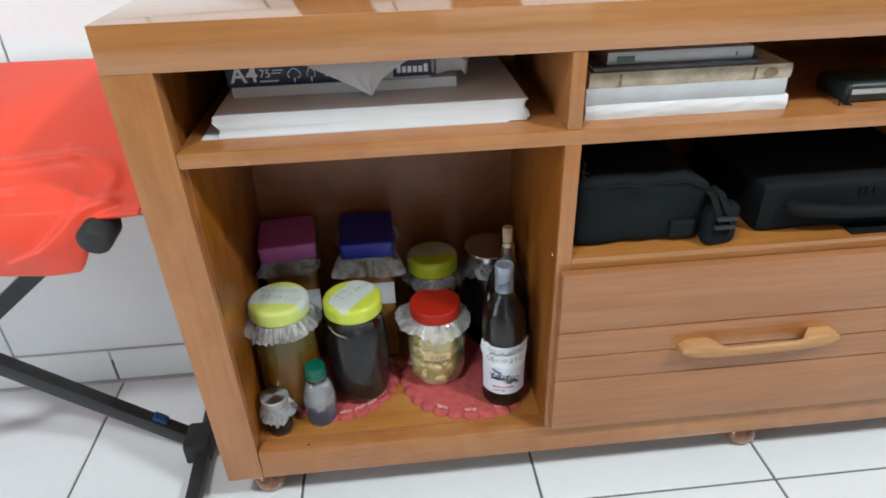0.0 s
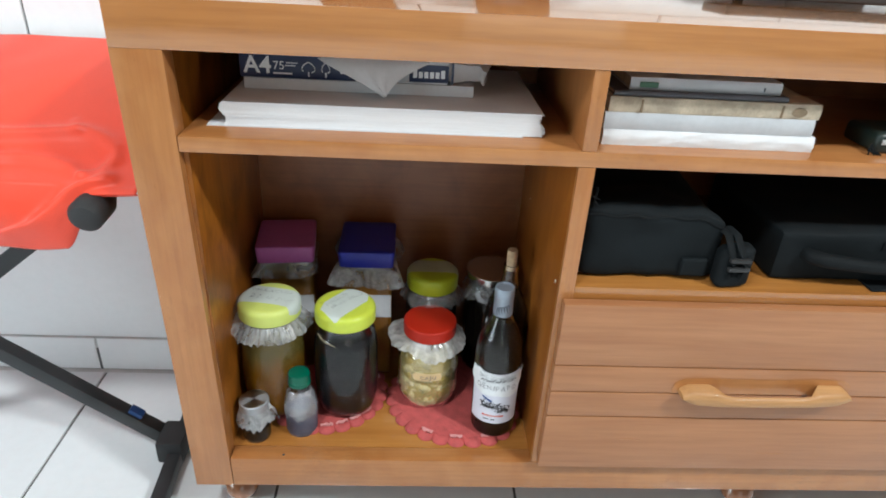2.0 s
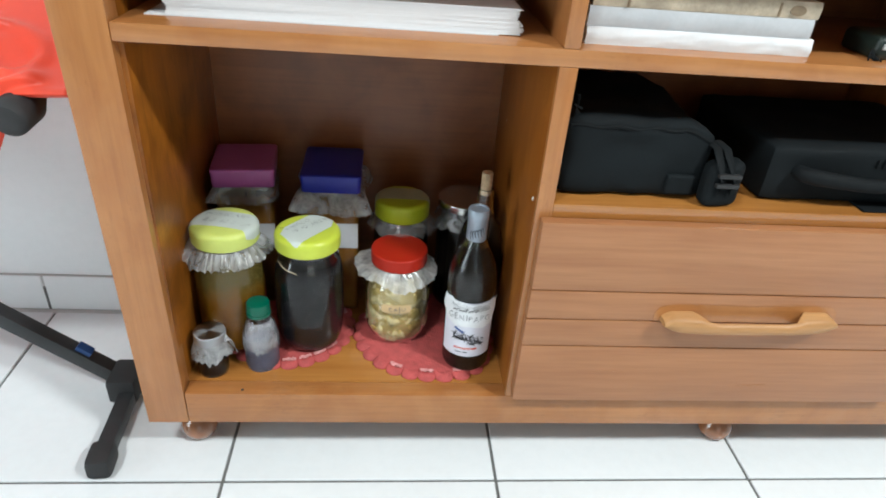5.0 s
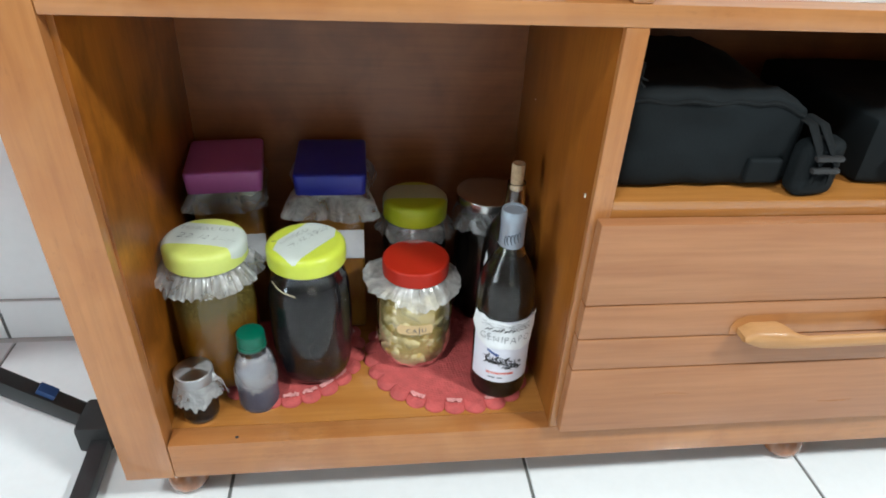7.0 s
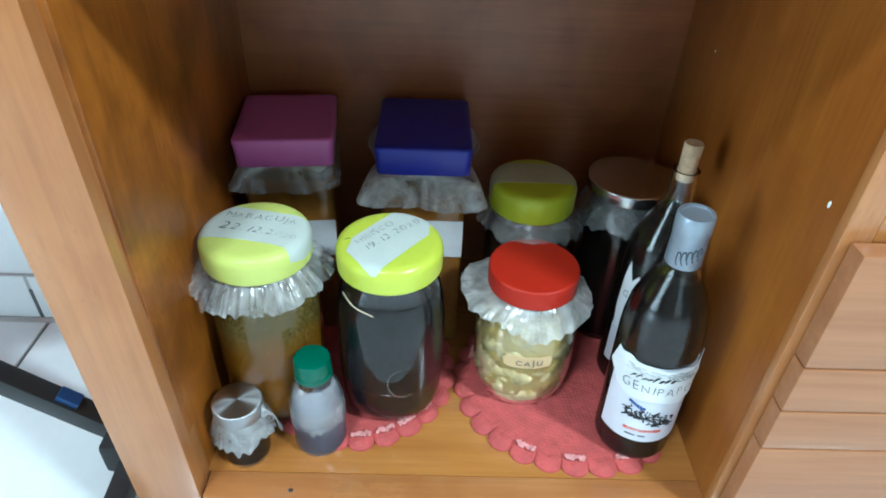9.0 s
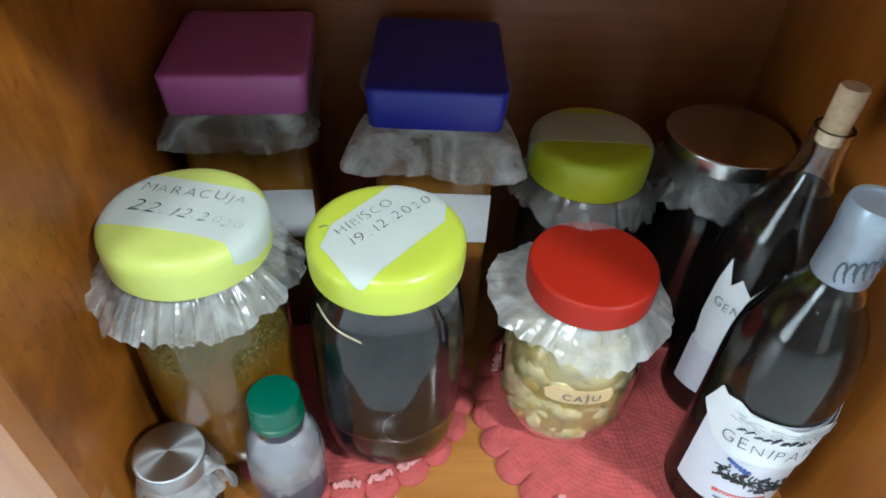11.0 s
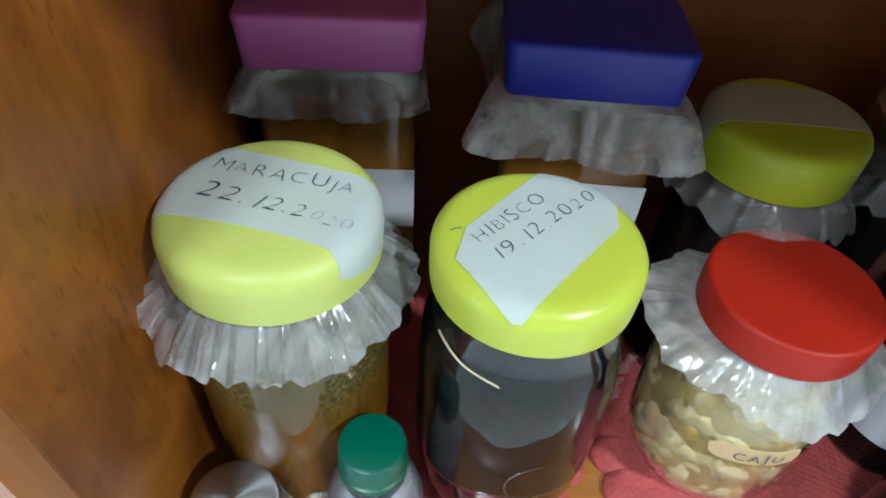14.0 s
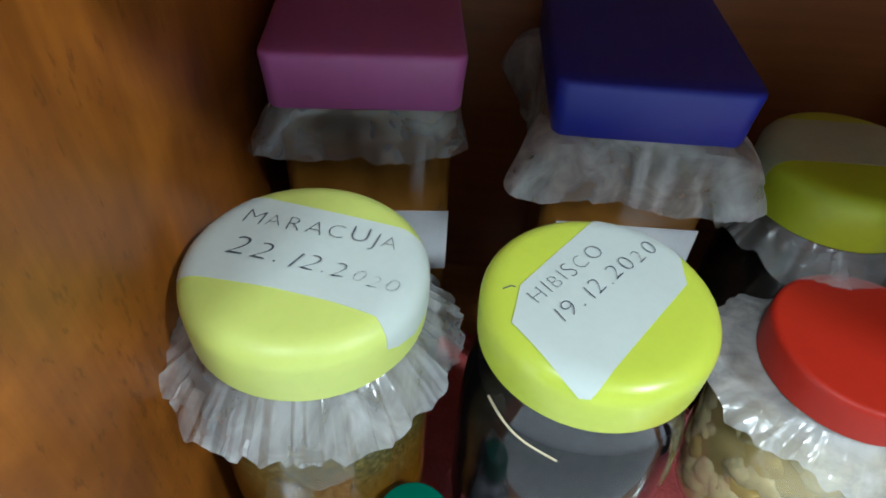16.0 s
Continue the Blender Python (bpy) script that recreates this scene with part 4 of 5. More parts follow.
def doily(cx, cy, R, lobes, label, seed, pull_at=0.0, pulled=0.0):
    ob = thing("doily", (cx, cy, FLZ + 0.0003), label, "doily", "crocheted doilies")
    bm = bmesh.new()
    na, nr, pitch = lobes * 40, 116, 0.0044
    rings = []
    for j in range(nr + 1):
        t = j / nr
        ring = []
        for i in range(na):
            a = 2 * math.pi * i / na
            lobe = abs(math.sin(lobes * a / 2))
            stretch = 1 + pulled * math.exp(-(((math.degrees(a) - pull_at + 180) % 360 - 180) / 26) ** 2)
            r = R * stretch * (0.925 + 0.085 * lobe ** 0.5) * t
            row = int(r / pitch)
            n = max(6, int(2 * math.pi * (row + 0.5)))
            z = 0.0066 + 0.0002 * math.sin(math.pi * r / pitch) ** 2 + 0.0004 * math.sin(n * a / 2 + row * 1.3) ** 2 * math.sin(math.pi * r / pitch) ** 2
            if t > 0.86:
                s = (t - 0.86) / 0.14
                z += 0.0022 * math.sin(math.pi * s) * lobe - 0.0042 * s * s
            z += 0.0014 * noise.noise(Vector((r * math.cos(a) * 30 + seed, r * math.sin(a) * 30, 0))) + 0.0006 * noise.noise(Vector((r * math.cos(a) * 150, r * math.sin(a) * 150, seed)))
            if t > 0:
                ring.append(bm.verts.new((r * math.cos(a), r * math.sin(a), max(z, 0.0012))))
        rings.append(ring)
    mid = bm.verts.new((0, 0, 0.0066))
    for i in range(na):
        bm.faces.new((mid, rings[1][i], rings[1][(i + 1) % na]))
    for a, b in zip(rings[1:], rings[2:]):
        for i in range(na):
            k = (i + 1) % na
            bm.faces.new((a[i], b[i], b[k], a[k]))
    base = [bm.verts.new((v.co.x, v.co.y, 0.0)) for v in rings[-1]]
    for i in range(na):
        k = (i + 1) % na
        bm.faces.new((rings[-1][i], base[i], base[k], rings[-1][k]))
    bm.faces.new(base[::-1])
    part("mat", bm, M_CROCHET, ob, smooth=70)
    th, rq = bmesh.new(), random.Random(int(seed))
    for k in range(lobes):
        if rq.random() < 0.35:
            continue
        for strand in (0, 1, 2):
            pts = []
            for i in range(11):
                a = 2 * math.pi * (k + 0.12 + 0.076 * i + rq.uniform(-0.02, 0.02)) / lobes
                r = R * (0.878 + rq.uniform(-0.026, 0.026)) * (1 + pulled * math.exp(-(((math.degrees(a) - pull_at + 180) % 360 - 180) / 26) ** 2))
                pts.append((r * math.cos(a), r * math.sin(a), 0.0094 + 0.0006 * strand + rq.uniform(-0.0006, 0.0006)))
            tube(pts, rq.uniform(0.0012, 0.0019), 6, th)
    tagged(part("edge_thread", th, M_THREAD, ob, "pale pink loose thread"), kind="stuff")
    return ob


doily(0.138, 0.170, 0.114, 24, "coral red crocheted round doily with scalloped edge under jars", 1.0)
doily(0.3745, 0.1565, 0.123, 26, "coral red crocheted round doily with pale zigzag trim", 4.0, -52, 0.11)
DZ = FLZ + 0.0083


def lid_profile(R, h, rim=0.008, wall=0.0016):
    """A moulded screw lid from the crown's centre to the skirt and back inside."""
    out = [(0.0, h), (R * 0.5, h), (R - rim * 1.2, h - 0.0006)]
    for k in range(1, 7):
        a = k / 6 * math.pi / 2
        out.append((R - rim * 1.2 + rim * 1.2 * math.sin(a) , h - 0.0006 - rim * (1 - math.cos(a))))
    out += [(R, h * 0.35), (R - 0.0004, 0.0006), (R - 0.001, 0.0), (R - wall, 0.0), (R - wall, h - rim * 1.3), (R - rim * 1.3, h - wall - 0.001), (0.0, h - wall - 0.001)]
    return out


def over_lid(bm, R, h, rim, gap, z0):
    """Bends a flat sheet down over a lid: distance from the centre becomes length along the crown and skirt."""
    flat = R - rim * 1.2
    arc = (rim * 1.1) * math.pi / 2
    for v in bm.verts:
        s, a = math.hypot(v.co.x, v.co.y), math.atan2(v.co.y, v.co.x)
        lift = gap + v.co.z
        if s <= flat:
            r, z = s, h + lift - 0.0006 * max(0.0, (s / flat - 0.5) / 0.5)
        elif s <= flat + arc:
            q = (s - flat) / arc * math.pi / 2
            r, z = flat + (rim * 1.2 + lift) * math.sin(q), h - 0.0006 - rim + (rim + lift) * math.cos(q)
        else:
            r, z = R + lift, h - 0.0006 - rim - (s - flat - arc)
        v.co = Vector((r * math.cos(a), r * math.sin(a), z0 + z))
    return bm


def placed(bm, x, y, turn):
    bmesh.ops.transform(bm, matrix=pose(x, y, 0, 0, 0, turn), verts=bm.verts[:])
    return bm


def see_through(ob):
    ob.visible_shadow = False
    return ob


# -- passion fruit jar --
j1 = thing("jar_of_passion_fruit", (0.0575, 0.126, DZ), "tall glass jar of amber fruit infusion with a lime lid", "jar", "jars with lime lids")
J1 = [(0.0, 0.0), (0.031, 0.0), (0.039, 0.003), (0.0470, 0.010), (0.0512, 0.022), (0.0526, 0.040), (0.0535, 0.085), (0.0528, 0.135), (0.0512, 0.153), (0.0476, 0.169), (0.0428, 0.179), (0.0415, 0.188), (0.0415, 0.216)]
see_through(part("glass_body", lathe(shell(J1)), M_GLASS, j1, "clear glass"))
part("infusion", lathe([(0, 0.001), (0.031, 0.001), (0.0385, 0.0036), (0.0463, 0.0105), (0.0504, 0.022), (0.0518, 0.040), (0.0527, 0.085), (0.0523, 0.130), (0.0505, 0.152), (0.0468, 0.167), (0.0417, 0.177), (0.0407, 0.185), (0, 0.185)]), M_PULP, j1, "cloudy amber liquid under seedy fruit pulp")
H1, R1, RIM1, LZ1 = 0.0285, 0.0510, 0.0095, 0.1975
lid = part("lid", lathe(lid_profile(R1, H1, RIM1)), M_LIME_PALE, j1, "lime green plastic lid")
lid.location.z = LZ1
part("film", ruffle(0.0440, 0.1975, 0.0660, 0.1745, 40, 0.0062, 11, neck=(0.0428, 0.206), ragged=0.2, lobes=((188, 32, 0.006, 0.004), (265, 40, -0.001, -0.002))), M_FILM, j1, "crinkled plastic film collar", 24)
strip = [(-0.062, -0.013), (-0.043, -0.015), (-0.008, -0.019), (0.016, -0.0235), (0.033, -0.028), (0.0435, -0.039), (0.050, -0.036), (0.060, -0.026), (0.066, -0.005), (0.060, 0.013), (0.038, 0.021), (0.0035, 0.028), (-0.030, 0.035), (-0.045, 0.037), (-0.060, 0.030)]
part("paper_label", over_lid(thicken(grid_poly(strip, 0.004), 0.0003), R1, H1, RIM1, 0.0003, LZ1), M_LABEL, j1, "white paper label over the lid", 60)
part("handwriting", over_lid(placed(hand_text("MARACUJA", 0.0090, 0.070, 2, 0.00036), -0.0315, 0.0160, -8), R1, H1, RIM1, 0.0012, LZ1), M_INK, j1, "pencil lettering", 0)
part("handwriting", over_lid(placed(hand_text("22.12.2020", 0.0094, 0.075, 7, 0.00036, 0.6, 0.22), -0.0325, -0.0020, -11.5), R1, H1, RIM1, 0.0012, LZ1), M_INK, j1, "pencil lettering", 0)

# -- hibiscus jar --
j2 = thing("jar_of_hibiscus", (0.181, 0.130, DZ), "glass jar of dark purple infusion with a lime lid", "jar", "jars with lime lids")
J2 = [(0.0, 0.0), (0.030, 0.0), (0.038, 0.003), (0.0465, 0.010), (0.0515, 0.022), (0.0533, 0.036), (0.0543, 0.055), (0.0545, 0.0575), (0.0550, 0.0585), (0.0552, 0.095), (0.0545, 0.128), (0.0528, 0.148), (0.0480, 0.166), (0.0425, 0.178), (0.0425, 0.209)]
see_through(part("glass_body", lathe(shell(J2), 64, 2.25), M_GLASS, j2, "clear glass with moulded panels"))
part("infusion", lathe([(0, 0.001), (0.030, 0.001), (0.0376, 0.0036), (0.0458, 0.0104), (0.0507, 0.0222), (0.0525, 0.036), (0.0535, 0.055), (0.0541, 0.0585), (0.0543, 0.095), (0.0537, 0.128), (0.0520, 0.148), (0.0474, 0.1655), (0, 0.1655)], 64, 2.25), M_HIBISCUS, j2, "dark purple liquid")
H2, R2, RIM2, LZ2 = 0.0275, 0.0508, 0.009, 0.1875
part("lid", lathe(lid_profile(R2, H2, RIM2)), M_LIME, j2, "lime green plastic lid").location.z = LZ2
lab2 = [(-0.0345, -0.0005), (0.0065, 0.0525), (0.018, 0.0475), (0.037, 0.0325), (0.0365, 0.0080), (-0.009, -0.0510), (-0.0135, -0.0510), (-0.038, -0.0205)]
part("paper_label", over_lid(thicken(grid_poly(lab2, 0.004), 0.0003), R2, H2, RIM2, 0.0003, LZ2), M_LABEL, j2, "white paper label on the lid", 60)
part("handwriting", over_lid(placed(hand_text("HIBISCO", 0.0086, 0.048, 3, 0.00033), -0.028, -0.0115, 46.5), R2, H2, RIM2, 0.0012, LZ2), M_INK, j2, "pencil lettering", 0)
part("handwriting", over_lid(placed(hand_text("19.12.2020", 0.0083, 0.070, 9, 0.00032, 0.0, 0.1), -0.0195, -0.0215, 46.3), R2, H2, RIM2, 0.0012, LZ2), M_INK, j2, "pencil lettering", 0)
part("pen_stroke", over_lid(tube([(-0.0415, -0.0030, 0), (-0.0385, -0.0012, 0), (-0.0365, -0.0016, 0)], 0.0003, 5), R2, H2, RIM2, 0.0004, LZ2), M_INK, j2, "stray pen stroke", 0)
part("cord", tube([(0.0500 * math.cos(a), 0.0500 * math.sin(a), 0.1685 - 0.012 * (a - 3.67) + 0.0008 * math.sin(9 * a)) for a in [3.67 + k * 0.065 for k in range(13)]], 0.0006, 6), M_STRAW, j2, "loose straw cord")

part("embossed_ring", tube([(0.0553 * math.cos(-1.28 + 0.30 * math.cos(q)), 0.0553 * math.sin(-1.28 + 0.30 * math.cos(q)), 0.075 + 0.020 * math.sin(q)) for q in [k * math.pi / 16 for k in range(33)]], 0.0007, 6), M_GLASS, j2, "raised oval ring moulded in the glass")

# -- cashew jar --
j3 = thing("jar_of_cashew_fruit", (0.325, 0.155, DZ), "short glass jar of pale fruit pieces with a red lid", "jar")
J3 = [(0.0, 0.0), (0.030, 0.0), (0.039, 0.003), (0.0475, 0.011), (0.0525, 0.024), (0.0542, 0.042), (0.0545, 0.070), (0.0535, 0.098), (0.050, 0.114), (0.043, 0.126), (0.040, 0.132), (0.040, 0.153)]
see_through(part("glass_body", lathe(shell(J3)), M_GLASS, j3, "clear glass"))
part("brine", lathe([(0, 0.003), (0.033, 0.003), (0.042, 0.012), (0.0494, 0.03), (0.0494, 0.100), (0.0404, 0.123), (0, 0.122)]), M_BRINE, j3, "cloudy yellowish brine")
for which, mat in ((0, M_CHUNK), (1, M_CHUNK2)):
    bm = bmesh.new()
    r = random.Random(31 + which)
    for k in range(130 if which == 0 else 45):
        a, z = r.uniform(0, 6.283), r.uniform(0.012, 0.114)
        rad = r.uniform(0.039, 0.0445) * (1.0 if z < 0.1 else 0.9) if z > 0.024 else 0.035
        s = r.uniform(0.0105, 0.0165)
        own = bmesh.new()
        bmesh.ops.create_icosphere(own, subdivisions=2, radius=1.0)
        for v in own.verts:
            v.co *= 1 + 0.50 * noise.noise(v.co * 1.5 + Vector((k * 3.1, which, 0))) + 0.20 * noise.noise(v.co * 3.8 + Vector((k * 3.1, which, 5)))
        m = Matrix.Translation((rad * math.cos(a), rad * math.sin(a), z)) @ pose(0, 0, 0, r.uniform(0, 360), r.uniform(0, 360), 0) @ Matrix.Diagonal((s, s * r.uniform(0.6, 1), s * r.uniform(0.6, 0.9), 1))
        bmesh.ops.transform(own, matrix=m, verts=own.verts[:])
        for v in own.verts:
            q = math.hypot(v.co.x, v.co.y)
            lim = (0.0518 if v.co.z < 0.095 else 0.0518 - 0.0095 * min(1.0, (v.co.z - 0.095) / 0.03)) if v.co.z > 0.03 else 0.043 + 0.0085 * max(0.0, v.co.z - 0.008) / 0.022
            if q > lim:
                v.co.x, v.co.y = v.co.x * lim / q, v.co.y * lim / q
            v.co.z = max(v.co.z, 0.0075)
        me = bpy.data.meshes.new("tmp")
        own.to_mesh(me)
        own.free()
        bm.from_mesh(me)
        bpy.data.meshes.remove(me)
    tagged(part("fruit_pieces", bm, mat, j3, "pale fruit pieces in brine", 180), kind="stuff")
part("lid", lathe(lid_profile(0.0462, 0.023, 0.003)), M_RED, j3, "red plastic screw lid").location.z = 0.1475
part("film", ruffle(0.0425, 0.1465, 0.0640, 0.1345, 26, 0.0038, 21, neck=(0.0412, 0.156), lobes=((168, 36, 0.012, 0.005), (285, 45, -0.004, -0.012))), M_FILMWHITE, j3, "gathered whitish plastic film", 24)


def round_wall(bm, R, turn=0.0):
    """Bends a flat sheet in x and z round a vertical cylinder of radius R, facing the room."""
    for v in bm.verts:
        a = v.co.x / R - math.pi / 2 + radians(turn)
        rr = R + v.co.z
        v.co = Vector((rr * math.cos(a), rr * math.sin(a), v.co.y))
    return bm


tape = [(-0.022, 0.077), (-0.018, 0.075), (0.027, 0.077), (0.029, 0.085), (0.026, 0.092), (-0.018, 0.0915), (-0.024, 0.085)]
part("label_tape", round_wall(thicken(grid_poly(tape, 0.005), 0.0003), 0.0549, -6), M_LABELBEIGE, j3, "beige tape label", 60)
part("handwriting", round_wall(placed(hand_text("CAJU", 0.0080, 0.030, 4), -0.010, 0.0800, 2), 0.0557, -6), M_INK, j3, "dark lettering", 0)

# -- small green-capped bottle --
gb = thing("small_plastic_bottle", (0.109, 0.072, FLZ), "small cloudy plastic bottle with a green screw cap", "bottle")
G = [(0.0, 0.0), (0.021, 0.0), (0.0255, 0.003), (0.0268, 0.010), (0.0268, 0.058), (0.0262, 0.069), (0.0234, 0.083), (0.0175, 0.093), (0.0152, 0.097), (0.0152, 0.113)]
see_through(part("plastic_body", lathe(shell(G, 0.001), 40), M_PET, gb, "cloudy clear plastic"))
part("infusion", lathe([(0, 0.001), (0.0225, 0.001), (0.0263, 0.010), (0.0263, 0.048), (0.0, 0.048)], 40), M_VIOLET, gb, "grey violet liquid")
part("residue", lathe([(0.0255, 0.0495), (0.0255, 0.058), (0.0249, 0.068), (0.0220, 0.081), (0.0166, 0.091), (0.0163, 0.090), (0.0215, 0.080), (0.0243, 0.067), (0.0249, 0.058), (0.0249, 0.0495)], 40, closed=True), M_RESIDUE, gb, "pale film inside the bottle")
cap = [(0.0, 0.0225), (0.0150, 0.0225), (0.0168, 0.0216), (0.0176, 0.0195), (0.0179, 0.0068), (0.0172, 0.0060), (0.0172, 0.0050), (0.0184, 0.0044), (0.0184, 0.0), (0.0160, 0.0), (0.0160, 0.020), (0.0, 0.020)]
part("cap", lathe(cap, 40), M_GREENCAP, gb, "green screw cap").location.z = 0.1015
b = ruffle(0.0269, 0.066, 0.0281, 0.042, 10, 0.0012, 5, ragged=0.3)
part("film", b, M_RESIDUE, gb, "loose strip of clear film", 60)

# -- small vial --
vial = thing("small_glass_jar", (0.036, 0.054, FLZ), "tiny glass jar of dark liquid with a steel lid", "jar")
V = [(0.0, 0.0), (0.018, 0.0), (0.0225, 0.003), (0.0235, 0.008), (0.0235, 0.044), (0.021, 0.052), (0.020, 0.056), (0.020, 0.069)]
see_through(part("glass_body", lathe(shell(V, 0.0016), 40), M_GLASS, vial, "clear glass"))
part("infusion", lathe([(0, 0.002), (0.019, 0.002), (0.0226, 0.009), (0.0226, 0.040), (0, 0.040)], 40), M_DARK, vial, "dark brown liquid")
part("lid", lathe(lid_profile(0.0242, 0.017, 0.002), 48), M_BRUSHED, vial, "brushed steel screw lid").location.z = 0.0640
part("film", ruffle(0.0225, 0.066, 0.0315, 0.040, 19, 0.0042, 44, neck=(0.0212, 0.071), ragged=0.28), M_FILM, vial, "crumpled plastic film", 24)
b = bmesh.new()
rows = []
for j in range(8):
    v = j / 7
    rows.append([b.verts.new((0.022 + 0.017 * v, -0.006 + 0.012 * u - 0.004 * math.sin(7 * v), 0.064 + 0.020 * math.sin(3.4 * v + 2.2 * u) * (0.4 + 0.6 * u) - 0.012 * v)) for u in [i / 6 for i in range(7)]])
for r1, r2 in zip(rows, rows[1:]):
    for i in range(6):
        b.faces.new((r1[i], r1[i + 1], r2[i + 1], r2[i]))
part("film_tag", b, M_FILM, vial, "loose corner of film", 60)

# -- square jars behind --


def square_jar(x, y, turn, hw, hd, lid_mat, liq, name, label, seed, film_mat, spread_r, lab_x, lab_z, drop, puff):
    ob = thing(name, (x, y, FLZ), label, "jar", "square jars", turn)
    body = box(-hw, hw, -hd, hd, 0.0, 0.240, 0.008, 3)
    part("infusion", box(-hw + 0.001, hw - 0.001, -hd + 0.001, hd - 0.001, 0.003, 0.220, 0.007, 3), liq, ob, "cloudy brown liquid")
    see_through(part("glass_body", body, M_GLASS, ob, "clear square glass"))
    L = soft_lid(hw + 0.005, hd + 0.006, 0.031)
    part("lid", L, lid_mat, ob, smooth=50).location.z = 0.2405
    fl = bmesh.new()
    seg, rings = 176, []
    rnd = random.Random(seed)
    ph = [rnd.uniform(0, 6) for _ in range(5)]
    for t in [k / 8 for k in range(9)]:
        ring = []
        for i in range(seg):
            a = 2 * math.pi * i / seg
            c, s = math.cos(a), math.sin(a)
            k = 1.0 / (abs(c) ** 7 + abs(s) ** 7) ** (1 / 7)
            wob = math.sin(19 * a + ph[0] + 1.5 * math.sin(4 * a)) + 0.7 * math.sin(31 * a + ph[1])
            corner = abs(math.sin(2 * a)) ** 6
            rough = noise.noise(Vector((c * 5, s * 5, 3 * t + seed))) + 0.6 * noise.noise(Vector((c * 13, s * 13, 7 * t + seed)))
            side = max(0.0, -math.cos(a)) if seed == 3 else abs(math.cos(a))
            out = (0.0015 + spread_r * (0.28 + 1.3 * corner * (0.4 + side) + 0.12 * math.sin(5 * a + ph[2]))) * t ** puff + 0.0007 * wob * t + 0.0032 * rough * t
            z = 0.243 - (drop + 0.0025 * math.sin(3 * a + ph[3]) + 0.0018 * rough) * t * (1 - 0.30 * corner) + 0.0007 * wob * t
            ring.append(fl.verts.new(((hw + 0.001 + out) * k * c, (hd + 0.001 + out) * k * s, z)))
        rings.append(ring)
    for r1, r2 in zip(rings, rings[1:]):
        for i in range(seg):
            fl.faces.new((r1[i], r1[(i + 1) % seg], r2[(i + 1) % seg], r2[i]))
    part("film", fl, film_mat, ob, "crinkled plastic film collar", 30)
    part("paper_label", box(lab_x - 0.040, lab_x + 0.040, -hd - 0.0012, -hd - 0.0004, lab_z, lab_z + 0.048, 0), M_PAPER2, ob, "white paper label", 0)
    return ob


def soft_lid(hw, hd, h):
    """A moulded rectangular lid: rounded corners, rounded crown, slightly tapering skirt."""
    bm = bmesh.new()
    prof = [(0.0022, 0.0), (0.0017, 0.0008), (0.0010, h * 0.5), (0.0, h - 0.0036), (0.0003, h - 0.0020), (0.0011, h - 0.0008), (0.0024, h - 0.0001), (0.010, h)]
    rings = []
    for inset, z in prof:
        rc = max(0.008 - inset * 0.5, 0.003)
        ring = []
        for q in range(4):
            sx, sy = ((1, 1), (-1, 1), (-1, -1), (1, -1))[q]
            for k in range(7):
                a = q * math.pi / 2 + k / 6 * math.pi / 2
                ring.append(bm.verts.new((sx * (hw - inset - rc) + rc * math.cos(a), sy * (hd - inset - rc) + rc * math.sin(a), z)))
        rings.append(ring)
    for p, q in zip(rings, rings[1:]):
        for i in range(28):
            bm.faces.new((p[i], p[(i + 1) % 28], q[(i + 1) % 28], q[i]))
    bm.faces.new(rings[-1])
    bm.faces.new(rings[0][::-1])
    return bm


square_jar(0.0605, 0.284, 6.0, 0.0465, 0.0525, M_PINK, M_AMBER2, "square_jar", "square glass jar of brown liquid with a magenta lid", 3, M_FILMCLEAR, 0.010, 0.0065, 0.122, 0.036, 0.8)
square_jar(0.209, 0.2795, 0.5, 0.0450, 0.0575, M_BLUE, M_AMBER2, "square_jar", "square glass jar of brown liquid with a royal blue lid", 8, M_FILM, 0.014, 0.0045, 0.134, 0.044, 0.4)

# -- round jars behind --
j5 = thing("jar_of_dark_infusion", (0.329, 0.245, DZ), "round glass jar of dark liquid with a lime lid", "jar", "jars with lime lids")
J5 = [(0.0, 0.0), (0.036, 0.0), (0.045, 0.005), (0.048, 0.014), (0.048, 0.150), (0.045, 0.168), (0.0415, 0.178), (0.0405, 0.204)]
see_through(part("glass_body", lathe(shell(J5)), M_GLASS, j5, "clear glass"))
part("infusion", lathe([(0, 0.003), (0.037, 0.003), (0.0465, 0.015), (0.0467, 0.150), (0.0437, 0.168), (0.0405, 0.177), (0, 0.177)]), M_DARK, j5, "dark brown liquid")
H5, R5, RIM5, LZ5 = 0.032, 0.0470, 0.008, 0.187
part("lid", lathe(lid_profile(R5, H5, RIM5)), M_LIME_SHADED, j5, "lime green plastic lid").location.z = LZ5
strip5 = [(-0.062, -0.012), (0.062, -0.012), (0.062, 0.030), (-0.062, 0.030)]
part("paper_label", over_lid(thicken(grid_poly(strip5, 0.004), 0.0003), R5, H5, RIM5, 0.0003, LZ5), M_TAPE, j5, "greyish paper strip over the lid", 60)
part("film", ruffle(0.0425, 0.188, 0.0585, 0.166, 24, 0.005, 51, neck=(0.0418, 0.20)), M_FILMCLEAR, j5, "crinkled clear plastic film", 24)

